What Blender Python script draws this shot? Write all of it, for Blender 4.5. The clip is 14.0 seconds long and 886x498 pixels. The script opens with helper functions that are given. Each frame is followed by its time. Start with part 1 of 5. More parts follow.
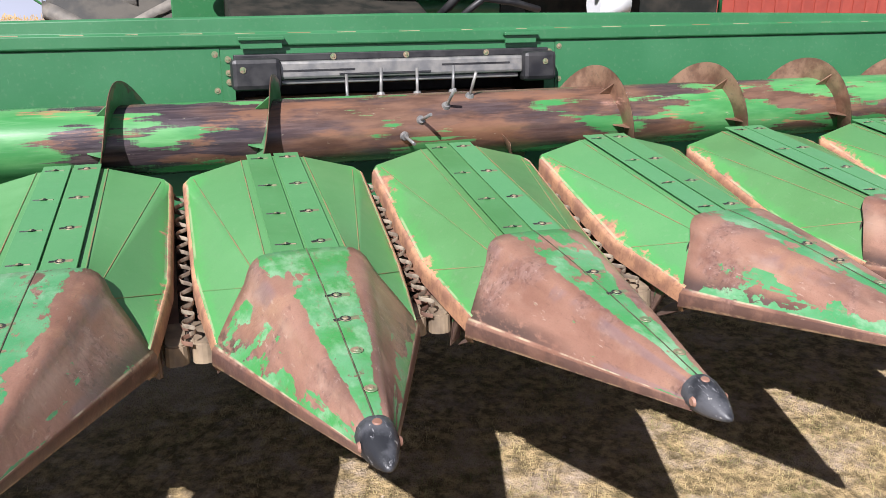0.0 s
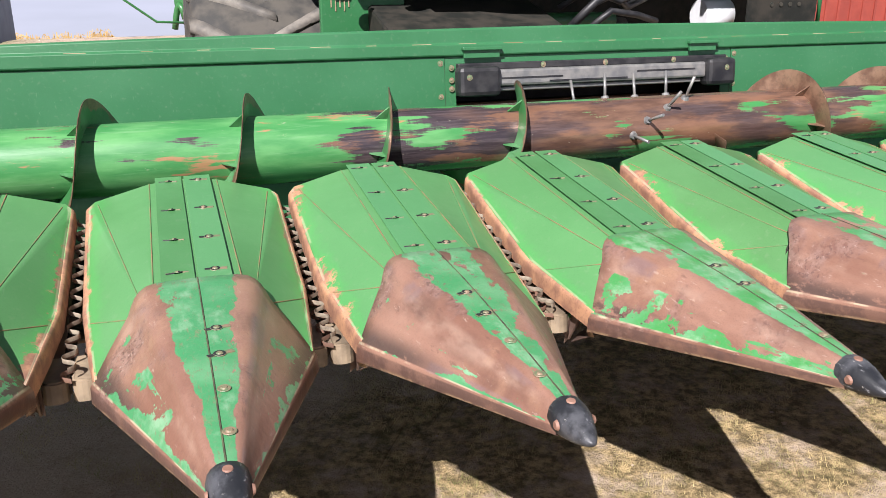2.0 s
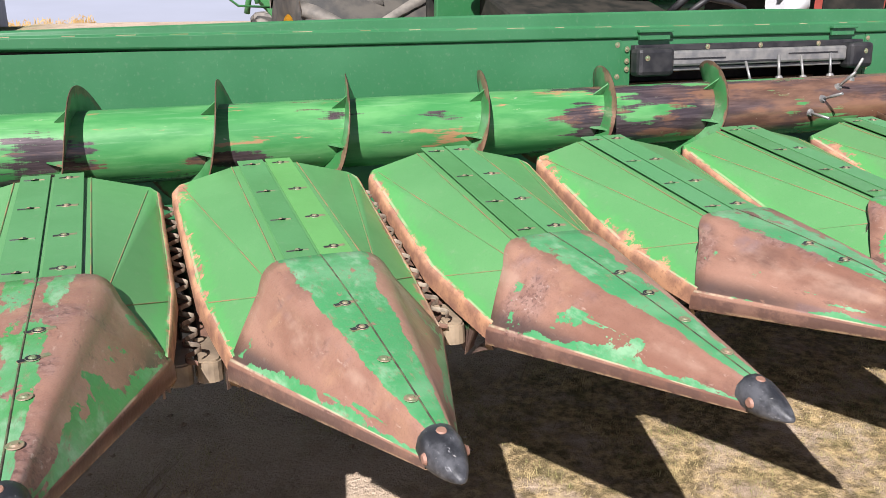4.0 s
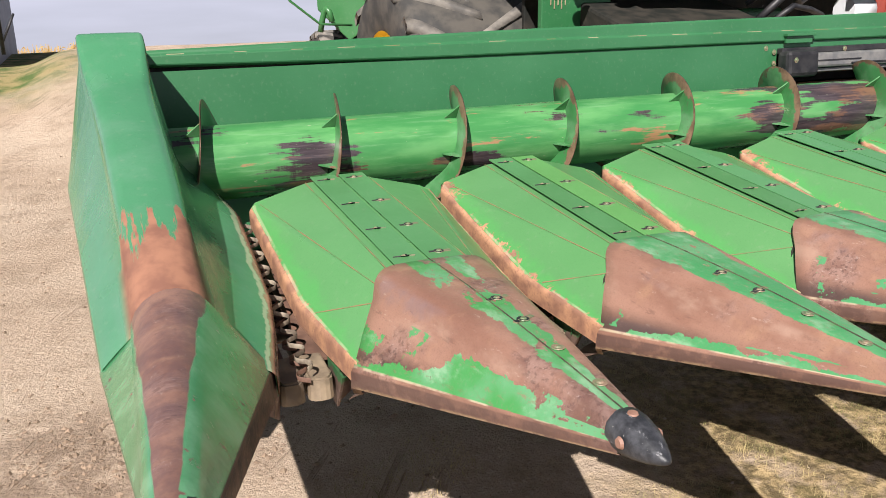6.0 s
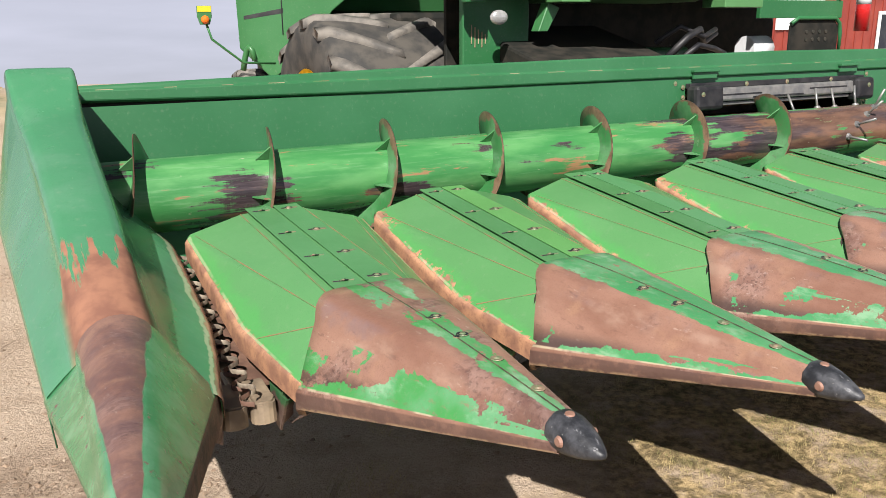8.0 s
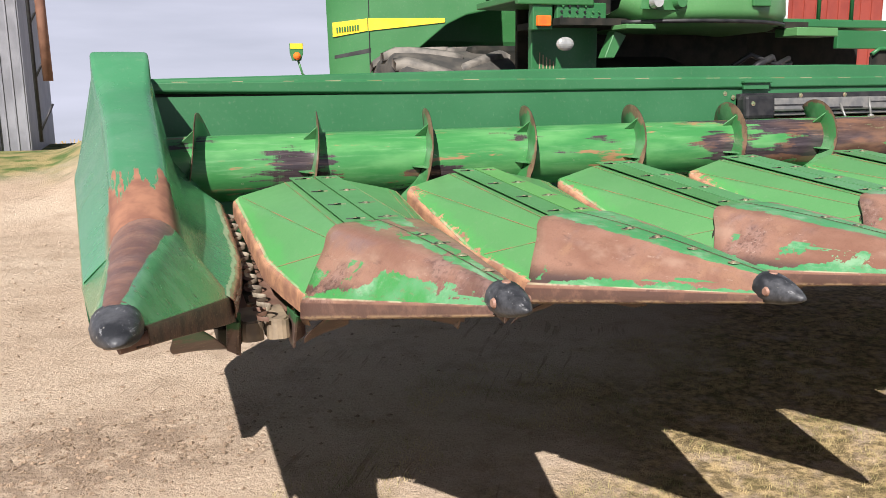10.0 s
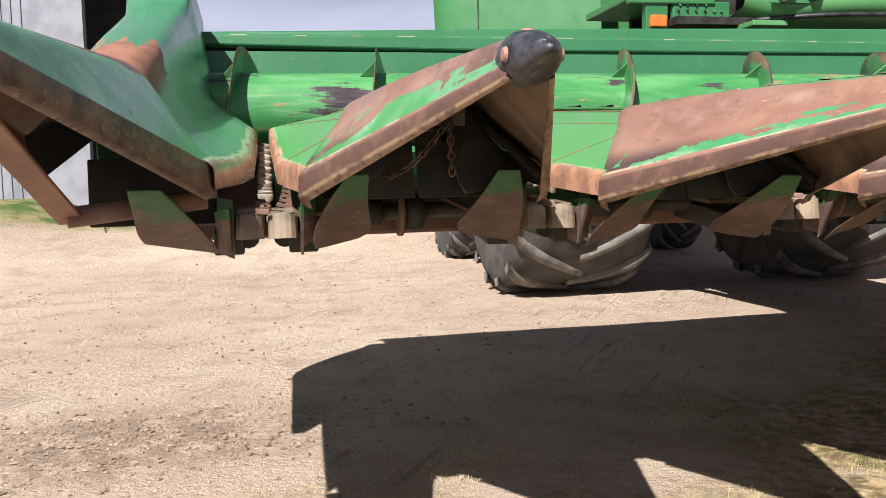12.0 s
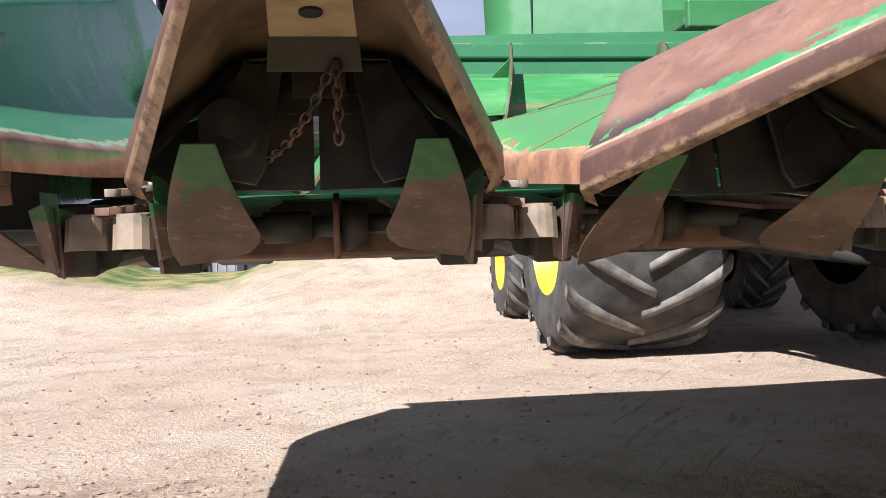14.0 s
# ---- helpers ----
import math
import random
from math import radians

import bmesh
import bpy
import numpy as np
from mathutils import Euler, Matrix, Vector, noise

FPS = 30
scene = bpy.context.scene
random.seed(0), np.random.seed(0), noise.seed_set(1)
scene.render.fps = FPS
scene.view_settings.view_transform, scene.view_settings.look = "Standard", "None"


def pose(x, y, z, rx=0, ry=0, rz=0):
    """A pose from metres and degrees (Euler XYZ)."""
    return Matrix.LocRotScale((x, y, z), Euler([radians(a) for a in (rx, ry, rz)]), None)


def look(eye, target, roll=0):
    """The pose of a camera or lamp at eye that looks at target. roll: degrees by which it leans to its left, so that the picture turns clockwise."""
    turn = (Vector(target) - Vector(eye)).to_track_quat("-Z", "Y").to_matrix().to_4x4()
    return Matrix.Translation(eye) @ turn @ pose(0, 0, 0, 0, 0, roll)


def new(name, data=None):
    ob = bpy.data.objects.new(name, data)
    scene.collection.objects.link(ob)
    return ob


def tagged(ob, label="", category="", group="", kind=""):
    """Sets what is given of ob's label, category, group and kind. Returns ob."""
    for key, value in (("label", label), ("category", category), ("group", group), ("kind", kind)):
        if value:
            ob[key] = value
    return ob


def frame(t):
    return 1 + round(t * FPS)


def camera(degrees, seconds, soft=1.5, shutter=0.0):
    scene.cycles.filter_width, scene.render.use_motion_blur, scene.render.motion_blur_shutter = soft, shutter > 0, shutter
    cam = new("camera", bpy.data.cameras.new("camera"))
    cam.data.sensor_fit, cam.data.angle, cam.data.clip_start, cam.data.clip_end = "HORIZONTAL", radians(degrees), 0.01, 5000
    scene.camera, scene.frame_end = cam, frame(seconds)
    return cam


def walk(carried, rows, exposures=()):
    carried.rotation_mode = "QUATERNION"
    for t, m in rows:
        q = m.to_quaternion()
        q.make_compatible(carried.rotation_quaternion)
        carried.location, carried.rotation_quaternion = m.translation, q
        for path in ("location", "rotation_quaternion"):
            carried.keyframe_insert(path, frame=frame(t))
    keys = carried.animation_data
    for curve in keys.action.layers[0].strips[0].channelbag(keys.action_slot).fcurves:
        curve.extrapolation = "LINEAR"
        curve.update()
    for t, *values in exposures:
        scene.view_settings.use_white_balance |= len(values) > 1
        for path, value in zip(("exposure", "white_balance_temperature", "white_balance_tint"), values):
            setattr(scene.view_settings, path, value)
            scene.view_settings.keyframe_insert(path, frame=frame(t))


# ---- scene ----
cam = camera(56.0, 14.0, soft=0.5)
# The corn head's own frame, nose tips at y = 0: it is tilted back about the feeder house's hinge.
HEAD = pose(0, 5.8, 1.68, -5.0) @ pose(0, -5.8, -2.1)
PATH = [
    (0, (2.706, -1.503, 1.953), (3.276, 0.347, 1.453), -1.1),
    (0.5, (2.397, -1.465, 1.942), (2.972, 0.389, 1.46), -1.5),
    (1, (2.072, -1.42, 1.944), (2.663, 0.429, 1.466), -1.7),
    (1.5, (1.774, -1.473, 1.952), (2.365, 0.374, 1.466), -1.3),
    (2, (1.487, -1.472, 1.951), (2.085, 0.378, 1.484), -1.7),
    (2.5, (1.167, -1.414, 1.943), (1.777, 0.434, 1.484), -2.2),
    (3, (0.879, -1.45, 1.928), (1.509, 0.391, 1.467), -1.7),
    (3.5, (0.598, -1.419, 1.927), (1.252, 0.41, 1.453), -1.8),
    (4, (0.276, -1.334, 1.937), (0.951, 0.484, 1.445), -1.3),
    (4.2, (0.166, -1.337, 1.928), (0.84, 0.481, 1.437), -1.0),
    (6.3, (-0.916, -1.147, 1.922), (-0.171, 0.654, 1.477), -3.5),
    (6.5, (-0.946, -1.132, 1.931), (-0.077, 0.617, 1.497), -4.3),
    (7, (-0.943, -1.112, 1.918), (0.147, 0.517, 1.519), -4.4),
    (7.5, (-0.92, -1.179, 1.913), (0.108, 0.495, 1.54), -2.9),
    (8, (-0.902, -1.254, 1.9), (-0.006, 0.495, 1.528), -2.8),
    (8.2, (-0.908, -1.289, 1.892), (-0.043, 0.476, 1.522), -2.7),
    (10.3, (-0.708, -1.662, 1.433), (-0.047, 0.217, 1.249), -3.0),
    (10.5, (-0.682, -1.637, 1.36), (-0.036, 0.249, 1.197), -3.4),
    (11, (-0.618, -1.471, 1.233), (0.018, 0.422, 1.125), -3.7),
    (11.5, (-0.518, -1.332, 1.085), (0.048, 0.586, 1.05), -3.3),
    (12, (-0.368, -1.165, 0.934), (0.034, 0.795, 0.939), -2.4),
    (12.5, (-0.335, -0.881, 0.825), (-0.072, 1.1, 0.898), -2.0),
    (13, (-0.289, -0.693, 0.872), (-0.139, 1.297, 1.01), -2.0),
    (13.5, (-0.142, -0.612, 0.863), (-0.028, 1.378, 1.027), -1.7),
    (14, (0.061, -0.545, 0.833), (0.278, 1.436, 1.004), -2.3),
]
walk(cam, [(t, HEAD @ look(eye, target, roll)) for t, eye, target, roll in PATH], [(0,0.96,6250,14),(1,0.99,6400,14),(4.2,0.99,6400,14),(6.5,0.71,6680,11),(7,0.64,6680,10),(7.5,0.63,6680,10),(8,0.76,6680,10),(10.5,0.87,6600,11),(12,1.03,6400,12),(13,1.11,6250,12),(14,1.20,5950,12)])
XTOP_L, XTOP_R = 0.55, 4.69     # where the auger's flights cross its top

# ---- light ----
SUN_DIR = Vector((0.60, 0.86, -1.0)).normalized()      # the way the sunlight travels
sun_data = bpy.data.lights.new("sun", "SUN")
sun_data.energy, sun_data.angle, sun_data.color = 5.0, radians(0.53), (1.0, 0.97, 0.945)
sun = new("sun", sun_data)
sun.matrix_world = look((-6, -12, 12), Vector((-6, -12, 12)) + SUN_DIR)

world = bpy.data.worlds.new("sky")
scene.world = world
world.use_nodes = True
wn = world.node_tree
sky = wn.nodes.new("ShaderNodeTexSky")
sky.sky_type, sky.sun_disc = "NISHITA", False
sky.sun_elevation = math.asin(-SUN_DIR.z)
sky.sun_rotation = math.atan2(-SUN_DIR.x, -SUN_DIR.y)
sky.air_density, sky.dust_density, sky.ozone_density = 1.0, 1.2, 1.0
# the horizon of this falling land lies below eye level: lift the sky's own horizon with it
wco = wn.nodes.new("ShaderNodeTexCoord")
wadd = wn.nodes.new("ShaderNodeVectorMath")
wadd.operation = "ADD"
wadd.inputs[1].default_value = (0, 0, 0.11)
wn.links.new(wco.outputs["Generated"], wadd.inputs[0])
wn.links.new(wadd.outputs[0], sky.inputs["Vector"])
# thin haze of cloud
cmap = wn.nodes.new("ShaderNodeMapping")
cmap.inputs["Scale"].default_value = (1.3, 1.3, 9.0)
cnoise = wn.nodes.new("ShaderNodeTexNoise")
cnoise.inputs["Scale"].default_value, cnoise.inputs["Detail"].default_value = 1.6, 6.0
cramp = wn.nodes.new("ShaderNodeValToRGB")
cramp.color_ramp.elements[0].position, cramp.color_ramp.elements[1].position = 0.22, 0.66
cramp.color_ramp.elements[0].color = (0.48, 0.48, 0.48, 1)
cmix = wn.nodes.new("ShaderNodeMixRGB")
cmix.inputs[2].default_value = (18.6, 19.3, 23.6, 1)
wn.links.new(wadd.outputs[0], cmap.inputs[0])
wn.links.new(cmap.outputs[0], cnoise.inputs["Vector"])
wn.links.new(cnoise.outputs[0], cramp.inputs[0])
# cloud and haze lie towards the horizon, the zenith is clear
cz = wn.nodes.new("ShaderNodeSeparateXYZ")
cfall = wn.nodes.new("ShaderNodeMapRange")
cfall.inputs[1].default_value, cfall.inputs[2].default_value = 0.22, 0.60
cfall.inputs[3].default_value, cfall.inputs[4].default_value = 1.0, 0.08
cmul = wn.nodes.new("ShaderNodeMath")
cmul.operation = "MULTIPLY"
wn.links.new(wadd.outputs[0], cz.inputs[0])
wn.links.new(cz.outputs[2], cfall.inputs[0])
wn.links.new(cramp.outputs[0], cmul.inputs[0])
wn.links.new(cfall.outputs[0], cmul.inputs[1])
wn.links.new(cmul.outputs[0], cmix.inputs[0])
wn.links.new(sky.outputs[0], cmix.inputs[1])
bg = wn.nodes["Background"]
bg.inputs[1].default_value = 0.0215
wn.links.new(cmix.outputs[0], bg.inputs[0])


# ---- node helpers ----
class Nodes:
    """Short calls for building one node material."""

    def __init__(self, name):
        self.m = bpy.data.materials.new(name)
        self.m.use_nodes = True
        self.t = self.m.node_tree
        self.bsdf = self.t.nodes["Principled BSDF"]
        self._co = self.t.nodes.new("ShaderNodeTexCoord")
        self._info = self.t.nodes.new("ShaderNodeObjectInfo")
        self.obj, self.uv = self._co.outputs["Object"], self._co.outputs["UV"]
        self.rand = self._info.outputs["Random"]

    def put(self, sock, v):
        if isinstance(v, bpy.types.NodeSocket):
            self.t.links.new(v, sock)
        else:
            sock.default_value = (*v, 1) if isinstance(v, tuple) and len(v) == 3 and sock.type == "RGBA" else v

    def math(self, op, a, b=0.0, c=0.0):
        n = self.t.nodes.new("ShaderNodeMath")
        n.operation = op
        for s, v in zip(n.inputs, (a, b, c)):
            self.put(s, v)
        return n.outputs[0]

    def vec(self, op, a, b=(0, 0, 0)):
        n = self.t.nodes.new("ShaderNodeVectorMath")
        n.operation = op
        self.put(n.inputs[0], a), self.put(n.inputs[1], b)
        return n.outputs[0]

    def shifted(self, scale=(1, 1, 1), k=37.0):
        """Object coordinates, scaled, with an offset of each object's own."""
        off = self.math("MULTIPLY", self.rand, k)
        n = self.t.nodes.new("ShaderNodeCombineXYZ")
        for s in n.inputs:
            self.put(s, off)
        return self.vec("ADD", self.vec("MULTIPLY", self.obj, scale), n.outputs[0])

    def noise(self, vec, scale, detail=4.0, rough=0.55, colour=False):
        n = self.t.nodes.new("ShaderNodeTexNoise")
        self.put(n.inputs["Vector"], vec)
        n.inputs["Scale"].default_value, n.inputs["Detail"].default_value, n.inputs["Roughness"].default_value = scale, detail, rough
        return n.outputs["Color" if colour else "Fac"]

    def step(self, v, lo, hi):
        n = self.t.nodes.new("ShaderNodeMapRange")
        n.interpolation_type = "SMOOTHSTEP"
        self.put(n.inputs[0], v)
        n.inputs[1].default_value, n.inputs[2].default_value = lo, hi
        return n.outputs[0]

    def mix(self, f, a, b, mode="MIX"):
        n = self.t.nodes.new("ShaderNodeMixRGB")
        n.blend_type = mode
        self.put(n.inputs[0], f), self.put(n.inputs[1], a), self.put(n.inputs[2], b)
        return n.outputs[0]

    def xyz(self, v):
        n = self.t.nodes.new("ShaderNodeSeparateXYZ")
        self.put(n.inputs[0], v)
        return n.outputs

    def hsv(self, c, h=0.5, s=1.0, v=1.0):
        n = self.t.nodes.new("ShaderNodeHueSaturation")
        self.put(n.inputs["Hue"], h), self.put(n.inputs["Saturation"], s), self.put(n.inputs["Value"], v), self.put(n.inputs["Color"], c)
        return n.outputs[0]

    def attr(self, name):
        n = self.t.nodes.new("ShaderNodeAttribute")
        n.attribute_name = name
        return n.outputs["Fac"]

    def bump(self, h, strength=0.2, dist=0.01):
        n = self.t.nodes.new("ShaderNodeBump")
        n.inputs["Strength"].default_value, n.inputs["Distance"].default_value = strength, dist
        self.put(n.inputs["Height"], h)
        self.t.links.new(n.outputs[0], self.bsdf.inputs["Normal"])

    def done(self, colour, rough=0.5, metal=0.0, spec=0.5):
        self.put(self.bsdf.inputs["Base Color"], colour), self.put(self.bsdf.inputs["Roughness"], rough)
        self.put(self.bsdf.inputs["Metallic"], metal), self.put(self.bsdf.inputs["Specular IOR Level"], spec)
        return self.m


GREEN = (0.078, 0.212, 0.075)
GREEN_DEEP = (0.020, 0.125, 0.040)
# lighter strip green: sun sheen on one cover strip, put into the colour
GREEN_SHEEN = (0.090, 0.275, 0.078)
RUST = (0.200, 0.100, 0.070)
RUST_PALE = (0.305, 0.172, 0.125)
RUST_DARK = (0.070, 0.038, 0.032)


def rust_colour(n, p):
    """Handled brown steel: broad lighter and darker clouds, rubbed pale streaks, clusters of dark pits."""
    long = n.vec("MULTIPLY", p, (1.6, 0.55, 1.6))
    c = n.mix(n.math("MULTIPLY", n.step(n.noise(long, 3.0, 6, 0.58), 0.36, 0.64), 0.85), RUST, RUST_PALE)
    c = n.mix(n.math("MULTIPLY", n.step(n.noise(p, 5.5, 6, 0.62), 0.52, 0.68), 0.55), c, (0.330, 0.190, 0.120))
    c = n.mix(n.math("MULTIPLY", n.step(n.noise(long, 2.6, 6, 0.60), 0.52, 0.68), 0.62), c, RUST_DARK)
    pitted = n.step(n.noise(p, 3.6, 4), 0.52, 0.64)
    purple = n.mix(n.step(n.noise(p, 26.0, 6, 0.7), 0.42, 0.60), (0.130, 0.070, 0.062), (0.250, 0.165, 0.145))
    c = n.mix(n.math("MULTIPLY", pitted, 0.55), c, purple)
    c = n.mix(n.math("MULTIPLY", n.math("MULTIPLY", n.step(n.noise(p, 85.0, 4), 0.53, 0.63), pitted), 0.55), c, (0.060, 0.034, 0.030))
    c = n.mix(n.math("MULTIPLY", n.math("MULTIPLY", n.step(n.noise(p, 64.0, 5, 0.7), 0.61, 0.67), pitted), 0.55), c, (0.44, 0.35, 0.31))
    c = n.mix(n.math("MULTIPLY", n.step(n.noise(p, 240.0, 3, 0.7), 0.50, 0.66), 0.24), c, (0.10, 0.05, 0.035))
    run = n.noise(n.vec("MULTIPLY", p, (9, 1.6, 9)), 5.0, 6, 0.7)
    c = n.mix(n.math("MULTIPLY", n.step(run, 0.60, 0.66), 0.45), c, (0.11, 0.058, 0.046))
    scuff = n.noise(n.vec("MULTIPLY", p, (14, 2.2, 14)), 5.0, 5, 0.7)
    return n.mix(n.math("MULTIPLY", n.step(scuff, 0.62, 0.68), 0.45), c, (0.42, 0.31, 0.25))


def green_colour(n, p, base=GREEN, vary=1.0):
    """Sun-bleached farm-machine green: slow fading, fine dust and a hue of each part's own."""
    c = n.hsv(base, n.math("MULTIPLY_ADD", n.rand, 0.022 * vary, 0.5 - 0.011 * vary), 1.0, n.math("MULTIPLY_ADD", n.rand, 0.3 * vary, 1.0 - 0.15 * vary))
    c = n.mix(n.math("MULTIPLY", n.step(n.noise(p, 2.2, 4), 0.35, 0.7), 0.5), c, tuple(1.18 * v + 0.014 for v in base))
    c = n.mix(n.math("MULTIPLY", n.step(n.noise(p, 45.0, 4), 0.55, 0.8), 0.14), c, (0.30, 0.31, 0.24))
    c = n.mix(n.math("MULTIPLY", n.step(n.noise(p, 210.0, 3, 0.7), 0.54, 0.7), 0.22), c, (0.020, 0.085, 0.034))
    line = n.noise(n.vec("MULTIPLY", p, (26, 1.3, 5)), 4.0, 3, 0.6)
    c = n.mix(n.math("MULTIPLY", n.step(line, 0.71, 0.735), 0.22), c, (0.20, 0.31, 0.20))
    return n.mix(n.math("MULTIPLY", n.step(n.noise(p, 60.0, 2), 0.76, 0.775), 0.07), c, (0.40, 0.40, 0.30))


def paint(name, base=GREEN, rough=0.42, vary=1.0):
    n = Nodes(name)
    p = n.shifted()
    c = green_colour(n, p, base, vary)
    scratch = n.step(n.noise(n.shifted((3, 40, 40)), 3.0, 3), 0.71, 0.74)
    c = n.mix(n.math("MULTIPLY", scratch, 0.08), c, (0.22, 0.32, 0.20))
    n.bump(n.noise(p, 18, 5), 0.06, 0.01)
    return n.done(c, n.math("MULTIPLY_ADD", n.noise(p, 7, 4), 0.25, rough - 0.1))


def nose_material():
    """Worn steel nose: green along the crown, bare brown shoulders, ragged green left on the flanks."""
    n = Nodes("worn_nose_paint")
    p = n.shifted()
    u, v, _ = n.xyz(n.uv)
    left, top = n.attr("flank"), n.attr("crown")
    long = n.vec("MULTIPLY", p, (1.3, 0.62, 1.3))
    big = n.noise(long, 4.6, 5, 0.55)
    rag = n.noise(n.vec("MULTIPLY", p, (2.4, 1.0, 2.4)), 15.0, 7, 0.70)
    edge = n.math("ADD", n.math("MULTIPLY_ADD", big, 0.30, -0.15), n.math("MULTIPLY_ADD", rag, 0.16, -0.08))
    # crown: green out to a wandering line near the shoulder, bare in places
    reach = n.math("MULTIPLY_ADD", top, 0.27, 0.03)
    crown = n.math("SUBTRACT", 1.0, n.step(n.math("SUBTRACT", n.math("ADD", u, edge), reach), -0.012, 0.022))
    crown = n.math("MULTIPLY", crown, n.step(n.math("ADD", n.noise(long, 7.5, 6, 0.62), n.math("MULTIPLY", top, 0.30)), 0.50, 0.56))
    # flanks: a green border left above the fold, wider towards the tip, with runs reaching up the side
    dc = n.t.nodes.new("ShaderNodeCombineXYZ")
    n.put(dc.inputs[0], n.math("MULTIPLY", u, 2.2)), n.put(dc.inputs[1], n.math("MULTIPLY", v, 9.0)), n.put(dc.inputs[2], n.math("MULTIPLY", n.rand, 41.0))
    run = n.noise(dc.outputs[0], 1.0, 5, 0.62)
    tall = n.math("ADD", n.math("MULTIPLY_ADD", run, 1.1, -0.42), n.math("MULTIPLY_ADD", big, 1.3, -0.54))
    tall = n.math("MULTIPLY", n.math("MULTIPLY", tall, left), n.math("MULTIPLY_ADD", n.step(v, 0.05, 0.60), 0.85, 0.15))
    tall = n.math("ADD", tall, n.math("MULTIPLY_ADD", rag, 0.09, -0.045))
    flank = n.step(n.math("ADD", u, tall), 0.752, 0.768)
    spots = n.step(n.math("ADD", n.noise(p, 9.0, 6, 0.66), n.math("ADD", n.math("MULTIPLY", left, 0.12), n.math("MULTIPLY", n.step(n.noise(p, 2.6, 2), 0.45, 0.62), 0.12))), 0.700, 0.725)
    spots = n.math("MULTIPLY", spots, n.math("SUBTRACT", n.step(u, 0.42, 0.50), n.step(u, 0.70, 0.74)))
    sc = n.t.nodes.new("ShaderNodeCombineXYZ")
    n.put(sc.inputs[0], n.math("MULTIPLY", u, 9.0)), n.put(sc.inputs[1], n.math("MULTIPLY", v, 2.6)), n.put(sc.inputs[2], n.math("MULTIPLY", n.rand, 23.0))
    lane = n.math("ADD", n.noise(sc.outputs[0], 1.0, 4, 0.55), n.math("ADD", n.math("MULTIPLY_ADD", rag, 0.24, -0.12), n.math("MULTIPLY", left, 0.10)))
    lane = n.math("MULTIPLY", n.step(lane, 0.655, 0.675), n.math("SUBTRACT", n.step(u, 0.46, 0.52), n.step(u, 0.66, 0.72)))
    flank = n.math("MAXIMUM", flank, n.math("MULTIPLY", lane, n.step(v, 0.20, 0.34)))
    flank = n.math("MULTIPLY", n.math("MAXIMUM", flank, spots), n.math("SUBTRACT", 1.0, n.step(u, 0.735, 0.75)))
    flank = n.math("MULTIPLY", flank, n.math("SUBTRACT", 1.0, n.step(v, 0.97, 0.99)))
    g = n.math("MAXIMUM", crown, flank)
    chips = n.step(n.noise(n.vec("MULTIPLY", p, (2, 1, 2)), 30, 6, 0.72), 0.60, 0.63)
    g = n.math("SUBTRACT", g, n.math("MULTIPLY", chips, n.math("MULTIPLY", n.step(n.noise(p, 5.0, 3), 0.48, 0.60), 0.9)))
    thin = n.noise(n.vec("MULTIPLY", p, (4, 1, 4)), 16, 6, 0.75)
    g = n.math("MULTIPLY", n.step(g, 0.3, 0.5), n.math("SUBTRACT", 1.0, n.math("MULTIPLY", n.step(thin, 0.55, 0.68), 0.55)))
    green = n.mix(n.step(n.noise(p, 5, 4), 0.4, 0.65), n.hsv((0.050, 0.235, 0.075), n.math("MULTIPLY_ADD", n.rand, 0.03, 0.485)), (0.105, 0.285, 0.135))
    green = n.mix(n.math("MULTIPLY", n.step(n.noise(p, 120, 4, 0.7), 0.52, 0.66), 0.3), green, (0.16, 0.20, 0.12))
    faded = n.math("MULTIPLY", n.step(n.noise(long, 7.0, 6, 0.70), 0.50, 0.66), 0.5)
    green = n.mix(faded, green, (0.290, 0.430, 0.290))
    brown = rust_colour(n, p)
    # bluish, polished bruises along the shoulder and just above the folded edge
    band = n.math("MAXIMUM", n.math("SUBTRACT", n.step(u, 0.24, 0.30), n.step(u, 0.38, 0.44)), n.math("SUBTRACT", n.step(u, 0.66, 0.70), n.step(u, 0.74, 0.76)))
    blue = n.math("MULTIPLY", band, n.step(n.noise(p, 3.5, 5, 0.6), 0.50, 0.62))
    brown = n.mix(n.math("MULTIPLY", blue, 0.42), brown, (0.165, 0.125, 0.140))
    # rubbed paler along the shoulder
    rub = n.math("MULTIPLY", n.math("SUBTRACT", n.step(u, 0.30, 0.40), n.step(u, 0.44, 0.58)), n.step(n.noise(long, 6.0, 5, 0.6), 0.46, 0.66))
    brown = n.mix(n.math("MULTIPLY", rub, 0.5), brown, (0.40, 0.270, 0.205))
    # grime gathered above the fold towards the hood
    grime = n.math("MULTIPLY", n.math("SUBTRACT", n.step(u, 0.58, 0.72), n.step(u, 0.735, 0.745)), n.math("MULTIPLY", n.math("SUBTRACT", 1.0, n.step(v, 0.25, 0.65)), n.step(n.math("ADD", rag, n.math("MULTIPLY", n.rand, 0.2)), 0.42, 0.58)))
    brown = n.mix(n.math("MULTIPLY", grime, 0.85), brown, (0.050, 0.034, 0.030))
    # the flange is darker, chipped to tan at its foot
    fl = n.step(u, 0.77, 0.79)
    brown = n.mix(n.math("MULTIPLY", fl, n.math("MULTIPLY_ADD", n.step(n.noise(p, 9, 7, 0.7), 0.42, 0.55), 0.40, 0.55)), brown, (0.105, 0.060, 0.050))
    foot = n.math("MULTIPLY", n.step(u, 0.90, 0.935), n.step(rag, 0.42, 0.56))
    brown = n.mix(n.math("MULTIPLY", foot, 0.7), brown, (0.40, 0.27, 0.16))
